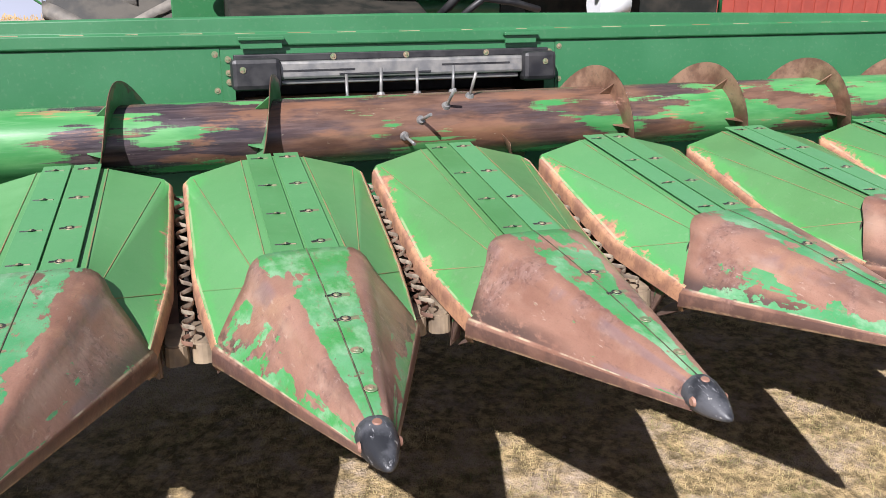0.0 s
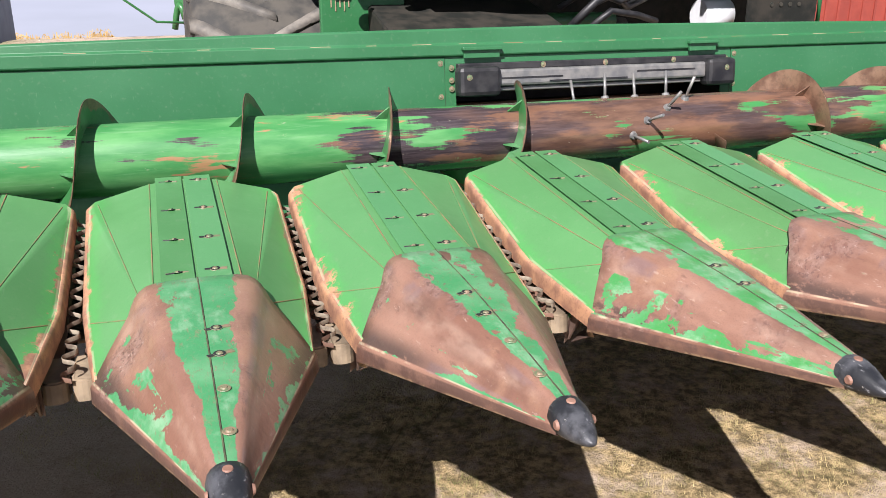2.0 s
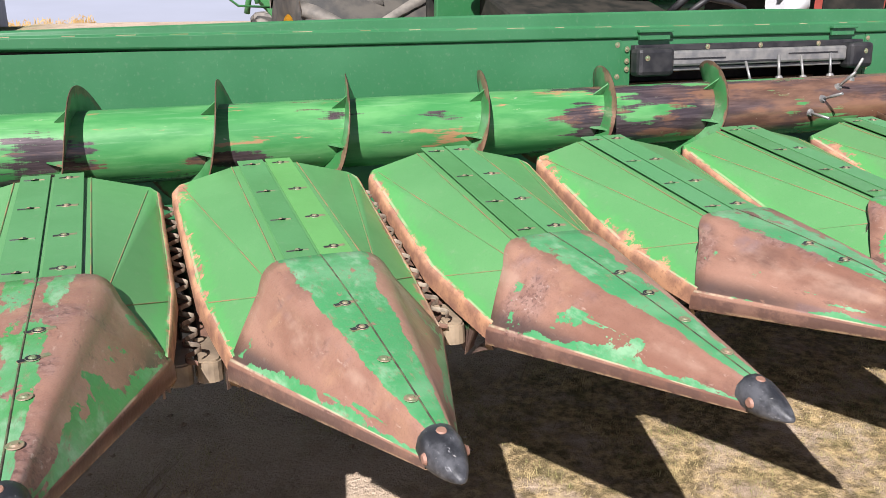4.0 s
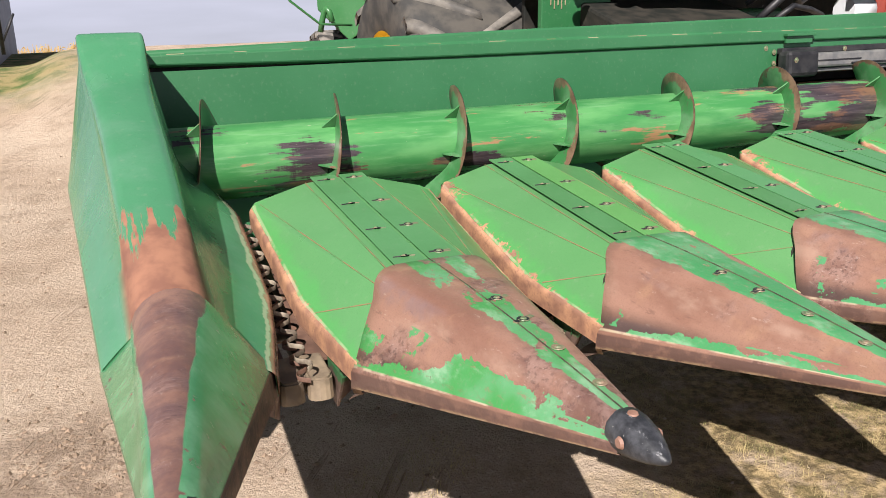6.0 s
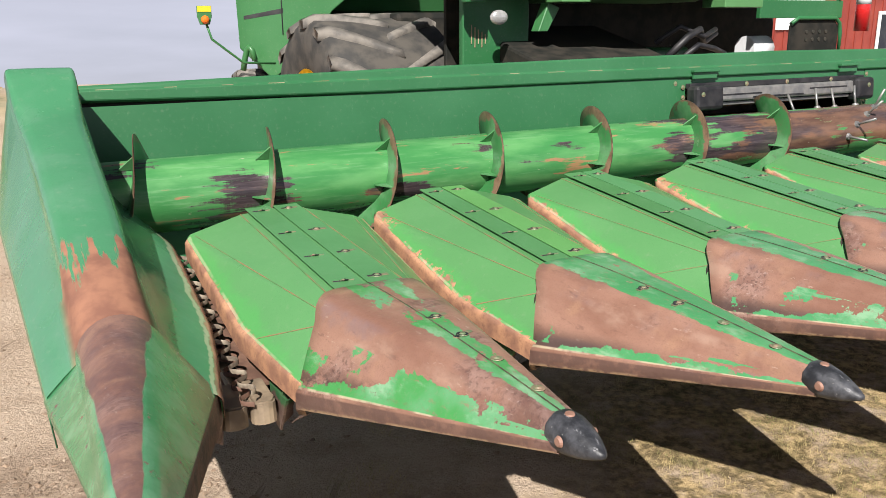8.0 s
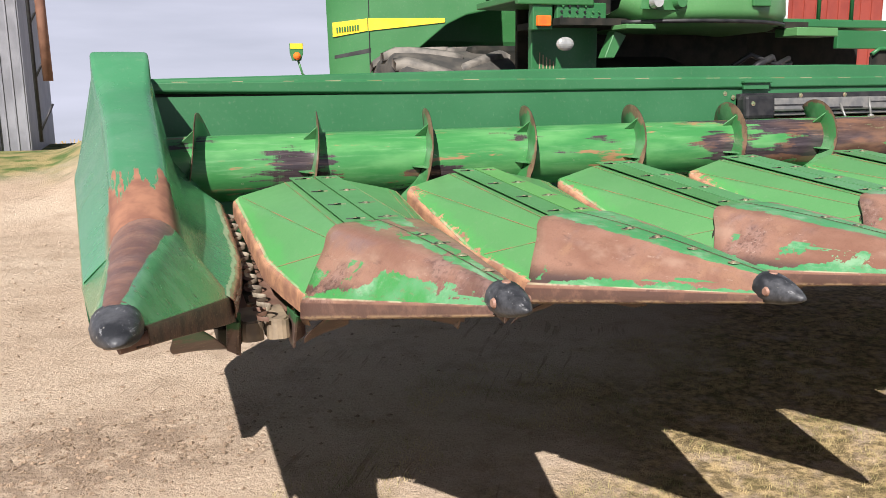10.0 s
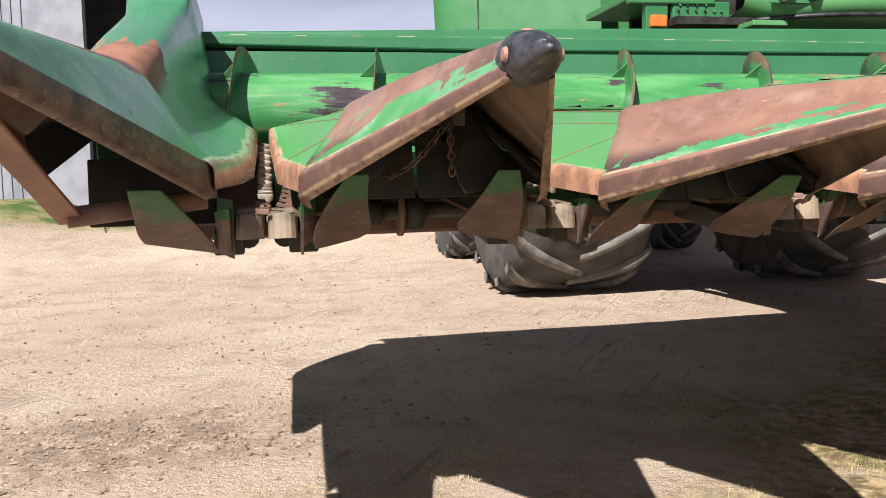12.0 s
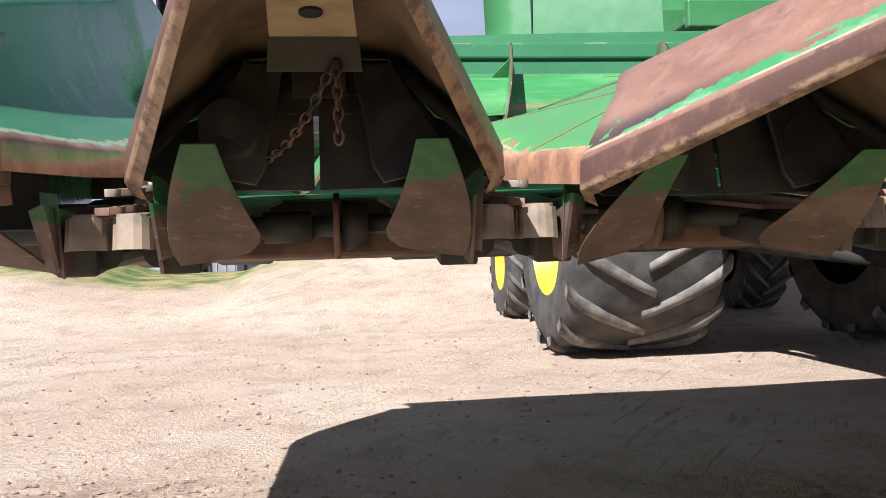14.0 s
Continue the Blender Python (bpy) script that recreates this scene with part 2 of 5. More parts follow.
    c = n.mix(g, brown, green)
    # bare, bright line where the folded edge is rubbed
    line = n.math("SUBTRACT", n.step(u, 0.738, 0.744), n.step(u, 0.75, 0.760))
    line = n.math("MULTIPLY", line, n.step(n.noise(p, 9, 5), 0.44, 0.58))
    c = n.mix(n.math("MULTIPLY", line, 0.60), c, (0.50, 0.44, 0.30))
    n.bump(n.math("ADD", n.math("MULTIPLY", g, 0.35), n.math("ADD", n.noise(p, 55, 4), n.math("MULTIPLY", n.noise(p, 5, 3), 2.6))), 0.2, 0.006)
    return n.done(c, n.math("MULTIPLY_ADD", n.noise(p, 8, 4), 0.35, 0.22), 0.0, 0.5)


def hood_material():
    """Green hood sheet: rusty turned rim, a rubbed pale line on its fold, bare bites here and there."""
    n = Nodes("hood_paint")
    p = n.shifted()
    c = green_colour(n, p)
    e = n.attr("rim")
    ragged = n.math("ADD", n.math("MULTIPLY", n.noise(p, 3.0, 4, 0.5), 0.50), n.math("MULTIPLY", n.noise(p, 22.0, 7, 0.75), 0.50))
    reach = n.math("MULTIPLY_ADD", n.math("FRACT", n.math("MULTIPLY", n.rand, 7.3)), 0.46, 0.12)
    bite = n.step(n.math("ADD", n.math("ADD", e, -1.0), n.math("MULTIPLY", n.math("SUBTRACT", ragged, 0.5), n.math("MULTIPLY", reach, 4.6))), -0.02, 0.06)
    skirt = n.step(n.math("ADD", e, n.math("MULTIPLY_ADD", n.noise(p, 12, 5), 0.10, -0.05)), 1.00, 1.04)
    m = n.math("MAXIMUM", n.math("MULTIPLY", bite, n.step(e, 0.62, 0.9)), skirt)
    rust = n.mix(n.step(n.noise(p, 14, 5), 0.35, 0.65), (0.44, 0.235, 0.135), (0.25, 0.128, 0.084))
    rust = n.mix(n.math("MULTIPLY", n.step(n.noise(p, 80, 5, 0.7), 0.5, 0.65), 0.5), rust, (0.17, 0.085, 0.06))
    bright = n.step(n.math("ADD", e, n.math("MULTIPLY_ADD", ragged, 1.2, -0.6)), 0.70, 0.92)
    c = n.mix(n.math("MULTIPLY", bright, 0.28), c, (0.045, 0.34, 0.06))
    c = n.mix(m, c, rust)
    fold = n.math("SUBTRACT", n.step(e, 0.955, 0.975), n.step(e, 1.0, 1.02))
    fold = n.math("MULTIPLY", fold, n.step(n.noise(p, 7, 5), 0.40, 0.52))
    c = n.mix(n.math("MULTIPLY", fold, 0.35), c, (0.52, 0.47, 0.33))
    n.bump(n.math("ADD", n.noise(p, 3.0, 3), n.math("ADD", n.math("MULTIPLY", m, -0.1), n.math("MULTIPLY", n.noise(p, 90, 3), 0.05))), 0.12, 0.02)
    return n.done(c, n.math("MULTIPLY_ADD", m, 0.25, n.math("MULTIPLY_ADD", n.noise(p, 7, 4), 0.25, 0.21)))


def plate_material():
    """Trash plate: green left near its top, scoured brown below."""
    n = Nodes("scoured_plate")
    p = n.shifted()
    x, y, z = n.xyz(n.obj)
    g = n.step(n.math("ADD", z, n.math("MULTIPLY_ADD", n.noise(p, 9, 7, 0.68), 0.14, -0.07)), 1.034, 1.048)
    brown = n.mix(n.step(n.noise(p, 7, 6, 0.65), 0.38, 0.65), (0.085, 0.053, 0.042), (0.155, 0.100, 0.078))
    brown = n.mix(n.math("MULTIPLY", n.step(n.noise(n.vec("MULTIPLY", p, (1, 1, 5)), 26, 5, 0.7), 0.60, 0.68), 0.5), brown, (0.33, 0.26, 0.20))
    c = n.mix(g, brown, n.mix(n.step(n.noise(p, 30, 4), 0.4, 0.7), (0.022, 0.105, 0.035), (0.05, 0.12, 0.05)))
    n.bump(n.noise(p, 50, 4), 0.12, 0.006)
    return n.done(c, 0.55)


def auger_material():
    """Auger tube: green with pale rubbing, red-brown and dark bare patches that differ from turn to turn, streaked along the axis."""
    n = Nodes("auger_tube_worn")
    x, y, z = n.xyz(n.obj)
    p = n.vec("ADD", n.vec("MULTIPLY", n.obj, (1.3, 5.5, 5.5)), (3.3, 1.2, 0.7))
    streak = n.noise(n.vec("MULTIPLY", n.obj, (2.6, 40, 40)), 1.6, 6, 0.68)
    drip = n.noise(n.vec("MULTIPLY", n.obj, (34, 3.0, 3.0)), 1.5, 5, 0.65)
    slow = n.noise(p, 1.15, 3, 0.5)
    s = n.math("ADD", slow, n.math("ADD", n.math("MULTIPLY_ADD", streak, 0.30, -0.15), n.math("MULTIPLY_ADD", drip, 0.07, -0.035)))
    mid = n.math("SUBTRACT", 1.0, n.step(n.math("ABSOLUTE", n.math("SUBTRACT", x, 3.9)), 0.7, 1.9))
    s = n.math("ADD", s, n.math("MULTIPLY", mid, 0.17))
    bare = n.step(s, 0.545, 0.575)
    green = n.mix(n.step(n.noise(p, 2.0, 5, 0.6), 0.38, 0.65), (0.040, 0.190, 0.055), (0.090, 0.270, 0.092))
    green = n.mix(n.math("MULTIPLY", n.step(streak, 0.52, 0.70), 0.30), green, (0.20, 0.36, 0.19))
    red = n.step(n.math("ADD", n.noise(p, 1.9, 5, 0.6), n.math("MULTIPLY_ADD", streak, 0.40, -0.20)), 0.63, 0.68)
    green = n.mix(n.math("MULTIPLY", red, 0.75), green, (0.36, 0.150, 0.085))
    brown = n.mix(n.step(n.noise(n.vec("MULTIPLY", n.obj, (3.0, 14, 14)), 1.6, 6, 0.62), 0.35, 0.65), (0.140, 0.078, 0.056), (0.250, 0.140, 0.096))
    dark = n.mix(n.step(streak, 0.40, 0.68), (0.034, 0.033, 0.046), (0.105, 0.090, 0.105))
    west = n.math("SUBTRACT", 1.0, n.step(n.math("ADD", x, n.math("MULTIPLY_ADD", n.noise(p, 0.8, 4), 2.4, -1.2)), 2.6, 3.3))
    orange = n.step(n.math("ADD", n.noise(p, 1.5, 5, 0.6), n.math("MULTIPLY_ADD", streak, 0.25, -0.12)), 0.56, 0.62)
    brown = n.mix(n.math("MULTIPLY", orange, 0.45), brown, (0.330, 0.160, 0.090))
    patch = n.math("MULTIPLY", n.step(n.noise(n.vec("ADD", p, (9.1, 4.3, 2.2)), 1.2, 5, 0.62), 0.47, 0.60), 0.62)
    bareness = n.mix(n.math("MAXIMUM", n.math("MULTIPLY", west, n.math("MULTIPLY_ADD", orange, -0.6, 0.85)), patch), brown, dark)
    c = n.mix(bare, green, bareness)
    c = n.mix(n.math("MULTIPLY", n.step(n.noise(n.vec("MULTIPLY", n.obj, (5, 16, 16)), 2.4, 7, 0.72), 0.665, 0.69), 0.55), c, (0.46, 0.42, 0.32))
    n.bump(n.math("ADD", streak, n.math("MULTIPLY", n.noise(n.obj, 8, 4), 1.5)), 0.10, 0.006)
    return n.done(c, n.math("MULTIPLY_ADD", bare, -0.10, 0.36), n.math("MULTIPLY", bare, 0.40))


def flight_material():
    """Flighting: green left on its faces, bare along the rim."""
    n = Nodes("flight_worn")
    p = n.shifted()
    x, y, z = n.xyz(n.obj)
    dy, dz = n.math("SUBTRACT", y, 2.30), n.math("SUBTRACT", z, 1.535)
    r = n.math("SQRT", n.math("ADD", n.math("MULTIPLY", dy, dy), n.math("MULTIPLY", dz, dz)))
    bare = n.step(n.math("ADD", r, n.math("MULTIPLY_ADD", n.noise(p, 5, 7, 0.68), 0.24, -0.12)), 0.222, 0.232)
    bare = n.math("MAXIMUM", bare, n.step(r, 0.244, 0.248))
    bare = n.math("MAXIMUM", bare, n.step(n.math("ADD", x, n.math("MULTIPLY_ADD", n.noise(p, 3, 5), 1.0, -0.5)), 3.9, 4.15))
    rust = n.mix(n.step(n.noise(p, 9, 6, 0.65), 0.38, 0.62), (0.165, 0.090, 0.060), (0.300, 0.180, 0.118))
    c = n.mix(bare, n.mix(n.step(n.noise(p, 6, 4), 0.4, 0.65), (0.036, 0.165, 0.050), (0.10, 0.25, 0.11)), rust)
    c = n.mix(n.math("MULTIPLY", n.step(n.noise(p, 60, 5), 0.55, 0.68), 0.4), c, (0.10, 0.08, 0.06))
    n.bump(n.noise(p, 40, 4), 0.1, 0.005)
    return n.done(c, 0.36, n.math("MULTIPLY", bare, 0.35))


def plain(name, a, b, scale=8.0, rough=0.6, metal=0.0, bump=0.1, detail=5, spec=0.5):
    n = Nodes(name)
    p = n.shifted()
    c = n.mix(n.step(n.noise(p, scale, detail), 0.35, 0.65), a, b)
    n.bump(n.noise(p, scale * 6, 4), bump, 0.006)
    return n.done(c, n.math("MULTIPLY_ADD", n.noise(p, scale, 3), 0.25, rough - 0.12), metal, spec)


def cap_material():
    """Black poly tip, scuffed grey on top, scratched along its length."""
    n = Nodes("black_poly_cap")
    p = n.shifted()
    c = n.mix(n.step(n.noise(p, 13, 6, 0.65), 0.40, 0.62), (0.016, 0.017, 0.020), (0.070, 0.072, 0.080))
    scr = n.noise(n.vec("MULTIPLY", p, (7, 1.4, 7)), 9.0, 6, 0.72)
    c = n.mix(n.math("MULTIPLY", n.step(scr, 0.60, 0.66), 0.75), c, (0.24, 0.24, 0.25))
    c = n.mix(n.math("MULTIPLY", n.step(n.noise(p, 70, 3), 0.68, 0.72), 0.6), c, (0.34, 0.33, 0.31))
    n.bump(n.math("ADD", scr, n.noise(p, 30, 5)), 0.3, 0.004)
    return n.done(c, n.math("MULTIPLY_ADD", n.noise(p, 20, 4), 0.3, 0.30))


DRAG = 56.0      # degrees, the way the drag marks run


def ground_material():
    """Packed pale gravel, darker damp dirt and thin dry turf in front of the machine."""
    n = Nodes("packed_gravel")
    q = n.obj
    x, y, z = n.xyz(q)
    base = n.mix(n.step(n.noise(q, 0.35, 6), 0.35, 0.65), (0.400, 0.300, 0.218), (0.475, 0.375, 0.284))
    base = n.mix(n.math("MULTIPLY", n.step(n.noise(q, 2.3, 7, 0.65), 0.47, 0.66), 0.55), base, (0.270, 0.198, 0.138))
    grit = n.step(n.noise(q, 60.0, 5, 0.7), 0.52, 0.68)
    base = n.mix(n.math("MULTIPLY", grit, 0.6), base, (0.55, 0.455, 0.355))
    pits = n.step(n.noise(q, 130.0, 4, 0.7), 0.56, 0.68)
    base = n.mix(n.math("MULTIPLY", pits, 0.5), base, (0.175, 0.132, 0.098))
    clod = n.step(n.noise(q, 24.0, 6, 0.72), 0.55, 0.66)
    base = n.mix(n.math("MULTIPLY", clod, 0.35), base, (0.24, 0.185, 0.14))
    # a patch of darker, churned, damp dirt
    dx, dy = n.math("MULTIPLY", n.math("ADD", x, 1.05), 0.85), n.math("SUBTRACT", y, 2.62)
    rr = n.math("SQRT", n.math("ADD", n.math("MULTIPLY", dx, dx), n.math("MULTIPLY", n.math("MULTIPLY", dy, dy), 1.6)))
    damp = n.math("MULTIPLY", n.math("SUBTRACT", 1.0, n.step(rr, 0.30, 1.00)), n.step(n.noise(q, 5.0, 7, 0.7), 0.40, 0.56))
    base = n.mix(n.math("MULTIPLY", damp, 0.72), base, (0.185, 0.130, 0.092))
    # tyre tracks drawn lightly across the yard
    track = n.step(n.noise(n.vec("MULTIPLY", n.vec("ADD", q, n.vec("MULTIPLY", n.noise(q, 0.5, 2, 0.5, True), (1.5, 1.5, 0))), (1.1, 2.4, 1)), 2.3, 7, 0.68), 0.56, 0.66)
    base = n.mix(n.math("MULTIPLY", track, 0.28), base, (0.36, 0.285, 0.21))
    # thin drag marks, all running one way
    turned = n.t.nodes.new("ShaderNodeVectorRotate")
    turned.rotation_type = "Z_AXIS"
    turned.inputs["Angle"].default_value = radians(-DRAG)
    n.put(turned.inputs["Vector"], n.vec("ADD", q, n.vec("MULTIPLY", n.noise(q, 1.2, 2, 0.5, True), (0.10, 0.10, 0))))
    mark = n.noise(n.vec("MULTIPLY", turned.outputs[0], (1.3, 21, 1)), 1.0, 2, 0.5)
    mark = n.math("MULTIPLY", n.math("SUBTRACT", n.step(mark, 0.60, 0.63), n.step(mark, 0.68, 0.72)), n.step(n.noise(q, 0.8, 3), 0.48, 0.60))
    base = n.mix(n.math("MULTIPLY", mark, 0.55), base, (0.215, 0.160, 0.115))
    turf = n.math("ADD", n.math("MULTIPLY", n.math("SUBTRACT", x, n.math("MULTIPLY_ADD", y, 1.25, -2.45)), 0.28), n.math("MULTIPLY_ADD", n.noise(q, 0.9, 6, 0.65), 1.6, -0.8))
    turf = n.step(turf, 0.15, 0.62)
    turf = n.math("MULTIPLY", turf, n.math("SUBTRACT", 1.0, n.step(y, 3.2, 5.0)))
    far = n.step(n.math("ADD", y, n.math("MULTIPLY_ADD", n.noise(q, 0.4, 4), 6.0, -3.0)), 12.5, 14.5)
    far = n.math("MULTIPLY", far, n.math("SUBTRACT", 1.0, n.step(n.math("ADD", x, n.math("MULTIPLY_ADD", n.noise(q, 0.3, 4), 4.0, -2.0)), -2.5, 0.5)))
    dry = n.mix(n.step(n.noise(q, 14, 6, 0.7), 0.4, 0.65), (0.135, 0.100, 0.050), (0.470, 0.345, 0.180))
    dry = n.mix(n.math("MULTIPLY", n.step(n.noise(q, 5, 5), 0.5, 0.7), 0.4), dry, (0.095, 0.092, 0.030))
    green = n.mix(n.step(n.noise(q, 2.0, 5), 0.35, 0.65), (0.07, 0.12, 0.03), (0.30, 0.24, 0.11))
    c = n.mix(n.math("MULTIPLY", turf, n.step(n.noise(q, 4.0, 6, 0.7), 0.30, 0.55)), base, dry)
    c = n.mix(far, c, green)
    lump = n.math("ADD", n.math("MULTIPLY", n.noise(q, 7, 6, 0.7), 1.0), n.math("MULTIPLY", n.noise(q, 28, 6, 0.72), 0.55))
    h = n.math("ADD", lump, n.math("MULTIPLY", n.noise(q, 95, 4, 0.7), 0.22))
    h = n.math("SUBTRACT", h, n.math("MULTIPLY", mark, 0.45))
    n.bump(h, 0.75, 0.035)
    return n.done(c, 0.92, 0.0, 0.2)


M_HOOD, M_NOSE, M_AUGER, M_FLIGHT = hood_material(), nose_material(), auger_material(), flight_material()
M_DEEP, M_SHEEN = paint("deep_green", GREEN_DEEP, 0.4, vary=0.3), paint("strip_green_sheen", GREEN_SHEEN, 0.4)
M_STRIP = paint("cover_strip_green", (0.066, 0.203, 0.075), 0.36, vary=1.3)
M_SHEET = paint("back_sheet_green", (0.026, 0.128, 0.050), 0.38, vary=0.2)
M_BODY = paint("combine_green", (0.036, 0.150, 0.048), 0.35, vary=0.4)
M_CAB = paint("cab_base_green", (0.080, 0.225, 0.078), 0.4, vary=0.4)
M_PLATE = plate_material()
M_NOSEIN = plain("dusty_inner_steel", (0.215, 0.150, 0.095), (0.105, 0.068, 0.045), 6, 0.7, 0.0, 0.1, 8)
M_BAR = plain("pitted_edge_bar", (0.035, 0.025, 0.024), (0.150, 0.092, 0.070), 16, 0.55, 0.0, 0.3, 8)
M_GUARD = plain("dusty_tan_guard", (0.28, 0.215, 0.145), (0.13, 0.098, 0.068), 9, 0.55, 0.0, 0.08, 7)
M_RUST = plain("rusty_steel", RUST, RUST_PALE, 10, 0.6)
M_RUSTDK = plain("dark_rusty_steel", (0.10, 0.055, 0.04), (0.20, 0.11, 0.075), 9, 0.6)
M_SEAM = plain("rusty_seam", (0.26, 0.150, 0.080), (0.085, 0.20, 0.075), 9, 0.6)
M_JOINT = plain("dark_joint", (0.045, 0.035, 0.025), (0.09, 0.10, 0.05), 25, 0.6)
M_CAP = cap_material()
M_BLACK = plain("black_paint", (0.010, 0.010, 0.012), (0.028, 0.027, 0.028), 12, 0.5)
# M_VOID: near-black colour that stands for shade under and inside the machines
M_VOID = plain("shade_darkened_steel", (0.013, 0.014, 0.012), (0.034, 0.030, 0.024), 6, 0.75, spec=0.22)
# olive steel with the shade inside snouts and row units put into its colour
M_SHADE_OLIVE = plain("shade_darkened_olive_steel", (0.016, 0.020, 0.014), (0.040, 0.035, 0.026), 14, 0.6)
M_BOLT = plain("zinc_bolt", (0.115, 0.165, 0.085), (0.24, 0.165, 0.11), 60, 0.5, 0.1)
M_STEEL = plain("grey_steel", (0.20, 0.20, 0.20), (0.30, 0.29, 0.27), 14, 0.42, 0.5)
M_CHAIN = plain("dusty_chain_steel", (0.34, 0.29, 0.22), (0.13, 0.10, 0.075), 24, 0.5, 0.15)
M_TAN = plain("dusty_tan_steel", (0.40, 0.31, 0.20), (0.26, 0.19, 0.12), 9, 0.65)
M_TYRE = plain("dusty_rubber", (0.030, 0.029, 0.027), (0.075, 0.067, 0.056), 5, 0.8, 0.0, 0.2)
M_LUG = plain("worn_lug_rubber", (0.085, 0.078, 0.070), (0.19, 0.170, 0.145), 6, 0.75, 0.0, 0.2)
M_YELLOW = plain("wheel_yellow", (0.80, 0.52, 0.02), (0.66, 0.42, 0.03), 5, 0.4)
M_STRIPE = plain("stripe_yellow", (0.85, 0.60, 0.03), (0.74, 0.50, 0.04), 5, 0.35)
M_AMBER = plain("amber_lens", (0.85, 0.17, 0.02), (0.70, 0.12, 0.02), 20, 0.2)
M_RED = plain("red_enamel", (0.55, 0.02, 0.02), (0.42, 0.02, 0.02), 8, 0.3)
M_BARN = plain("barn_red_metal", (0.27, 0.050, 0.034), (0.215, 0.038, 0.027), 2, 0.5)
M_WHITE = plain("white_trim", (0.74, 0.75, 0.76), (0.66, 0.67, 0.68), 3, 0.5)
M_SHED = plain("weathered_shed_metal", (0.17, 0.17, 0.19), (0.25, 0.25, 0.275), 1.2, 0.55)
M_PIPE = plain("rusty_pipe", (0.16, 0.075, 0.05), (0.24, 0.12, 0.08), 4, 0.6)
M_GLASSDK = plain("dark_window", (0.015, 0.017, 0.020), (0.03, 0.032, 0.035), 3, 0.12)
M_LAMP = plain("lamp_glass", (0.50, 0.50, 0.48), (0.38, 0.38, 0.37), 12, 0.2, 0.4)
M_CORN = plain("dry_corn", (0.55, 0.38, 0.16), (0.36, 0.22, 0.08), 3, 0.85)
M_CLOD = plain("dry_clod", (0.29, 0.205, 0.140), (0.17, 0.118, 0.080), 6, 0.95)
M_STONE = plain("pale_stone", (0.42, 0.335, 0.255), (0.27, 0.205, 0.150), 9, 0.9)
M_GRASS = plain("dry_grass", (0.46, 0.36, 0.17), (0.15, 0.16, 0.045), 3, 0.85)
M_GROUND = ground_material()


# ---- mesh helpers ----
def mesh_of(name, verts, faces, uv=None, floats=None):
    me = bpy.data.meshes.new(name)
    me.from_pydata([tuple(v) for v in verts], [], faces)
    if uv:
        layer = me.uv_layers.new(name="UVMap")
        for loop in me.loops:
            layer.data[loop.index].uv = uv[loop.vertex_index]
    for key, values in (floats or {}).items():
        a = me.attributes.new(key, "FLOAT", "POINT")
        a.data.foreach_set("value", values)
    me.update()
    return me


def smooth(me, on=True):
    me.polygons.foreach_set("use_smooth", [on] * len(me.polygons))
    return me


def baked(bm, name):
    bmesh.ops.recalc_face_normals(bm, faces=bm.faces)
    me = bpy.data.meshes.new(name)
    bm.to_mesh(me)
    bm.free()
    return me


def part(name, data, material, parent, label="", at=None, thick=0.0, soft=0.0, kind=""):
    """One mesh (a bmesh or mesh data) as an object under its thing or part."""
    me = baked(data, name) if isinstance(data, bmesh.types.BMesh) else data
    if not me.materials:
        for m in material if isinstance(material, (list, tuple)) else (material,):
            me.materials.append(m)
    ob = new(name, me)
    ob.parent = parent
    if at is not None:
        ob.matrix_basis = at
    if thick:
        s = ob.modifiers.new("thickness", "SOLIDIFY")
        s.thickness, s.offset = thick, -1
        if len(me.materials) > 1:
            s.material_offset = 1
        w = ob.modifiers.new("flat_sheets", "WEIGHTED_NORMAL")
        w.weight = 60
    if soft:
        b = ob.modifiers.new("edge", "BEVEL")
        b.width, b.segments, b.limit_method, b.angle_limit = soft, 2, "ANGLE", radians(40)
    return tagged(ob, label, kind=kind)


def thing(name, label, category, m=Matrix(), group="", kind=""):
    ob = new(name)
    ob.empty_display_size = 0.1
    ob.matrix_world = m
    return tagged(ob, label, category, group, kind)


def add_box(bm, x0, x1, y0, y1, z0, z1, bevel=0.0, m=Matrix()):
    made = bmesh.ops.create_cube(bm, size=1, matrix=m @ Matrix.LocRotScale(((x0 + x1) / 2, (y0 + y1) / 2, (z0 + z1) / 2), None, (abs(x1 - x0), abs(y1 - y0), abs(z1 - z0))))
    if bevel:
        edges = {e for v in made["verts"] for e in v.link_edges}
        bmesh.ops.bevel(bm, geom=list(edges), offset=bevel, segments=2, affect="EDGES", profile=0.5)


def box(*a, **k):
    bm = bmesh.new()
    add_box(bm, *a, **k)
    return bm


def add_rod(bm, a, b, r, r2=None, seg=12, caps=True):
    a, b = Vector(a), Vector(b)
    d = b - a
    m = Matrix.Translation((a + b) / 2) @ d.to_track_quat("Z", "Y").to_matrix().to_4x4()
    bmesh.ops.create_cone(bm, cap_ends=caps, segments=seg, radius1=r, radius2=r if r2 is None else r2, depth=d.length, matrix=m)


def rod(a, b, r, r2=None, seg=12):
    bm = bmesh.new()
    add_rod(bm, a, b, r, r2, seg)
    for f in bm.faces:
        f.smooth = len(f.verts) == 4
    return bm


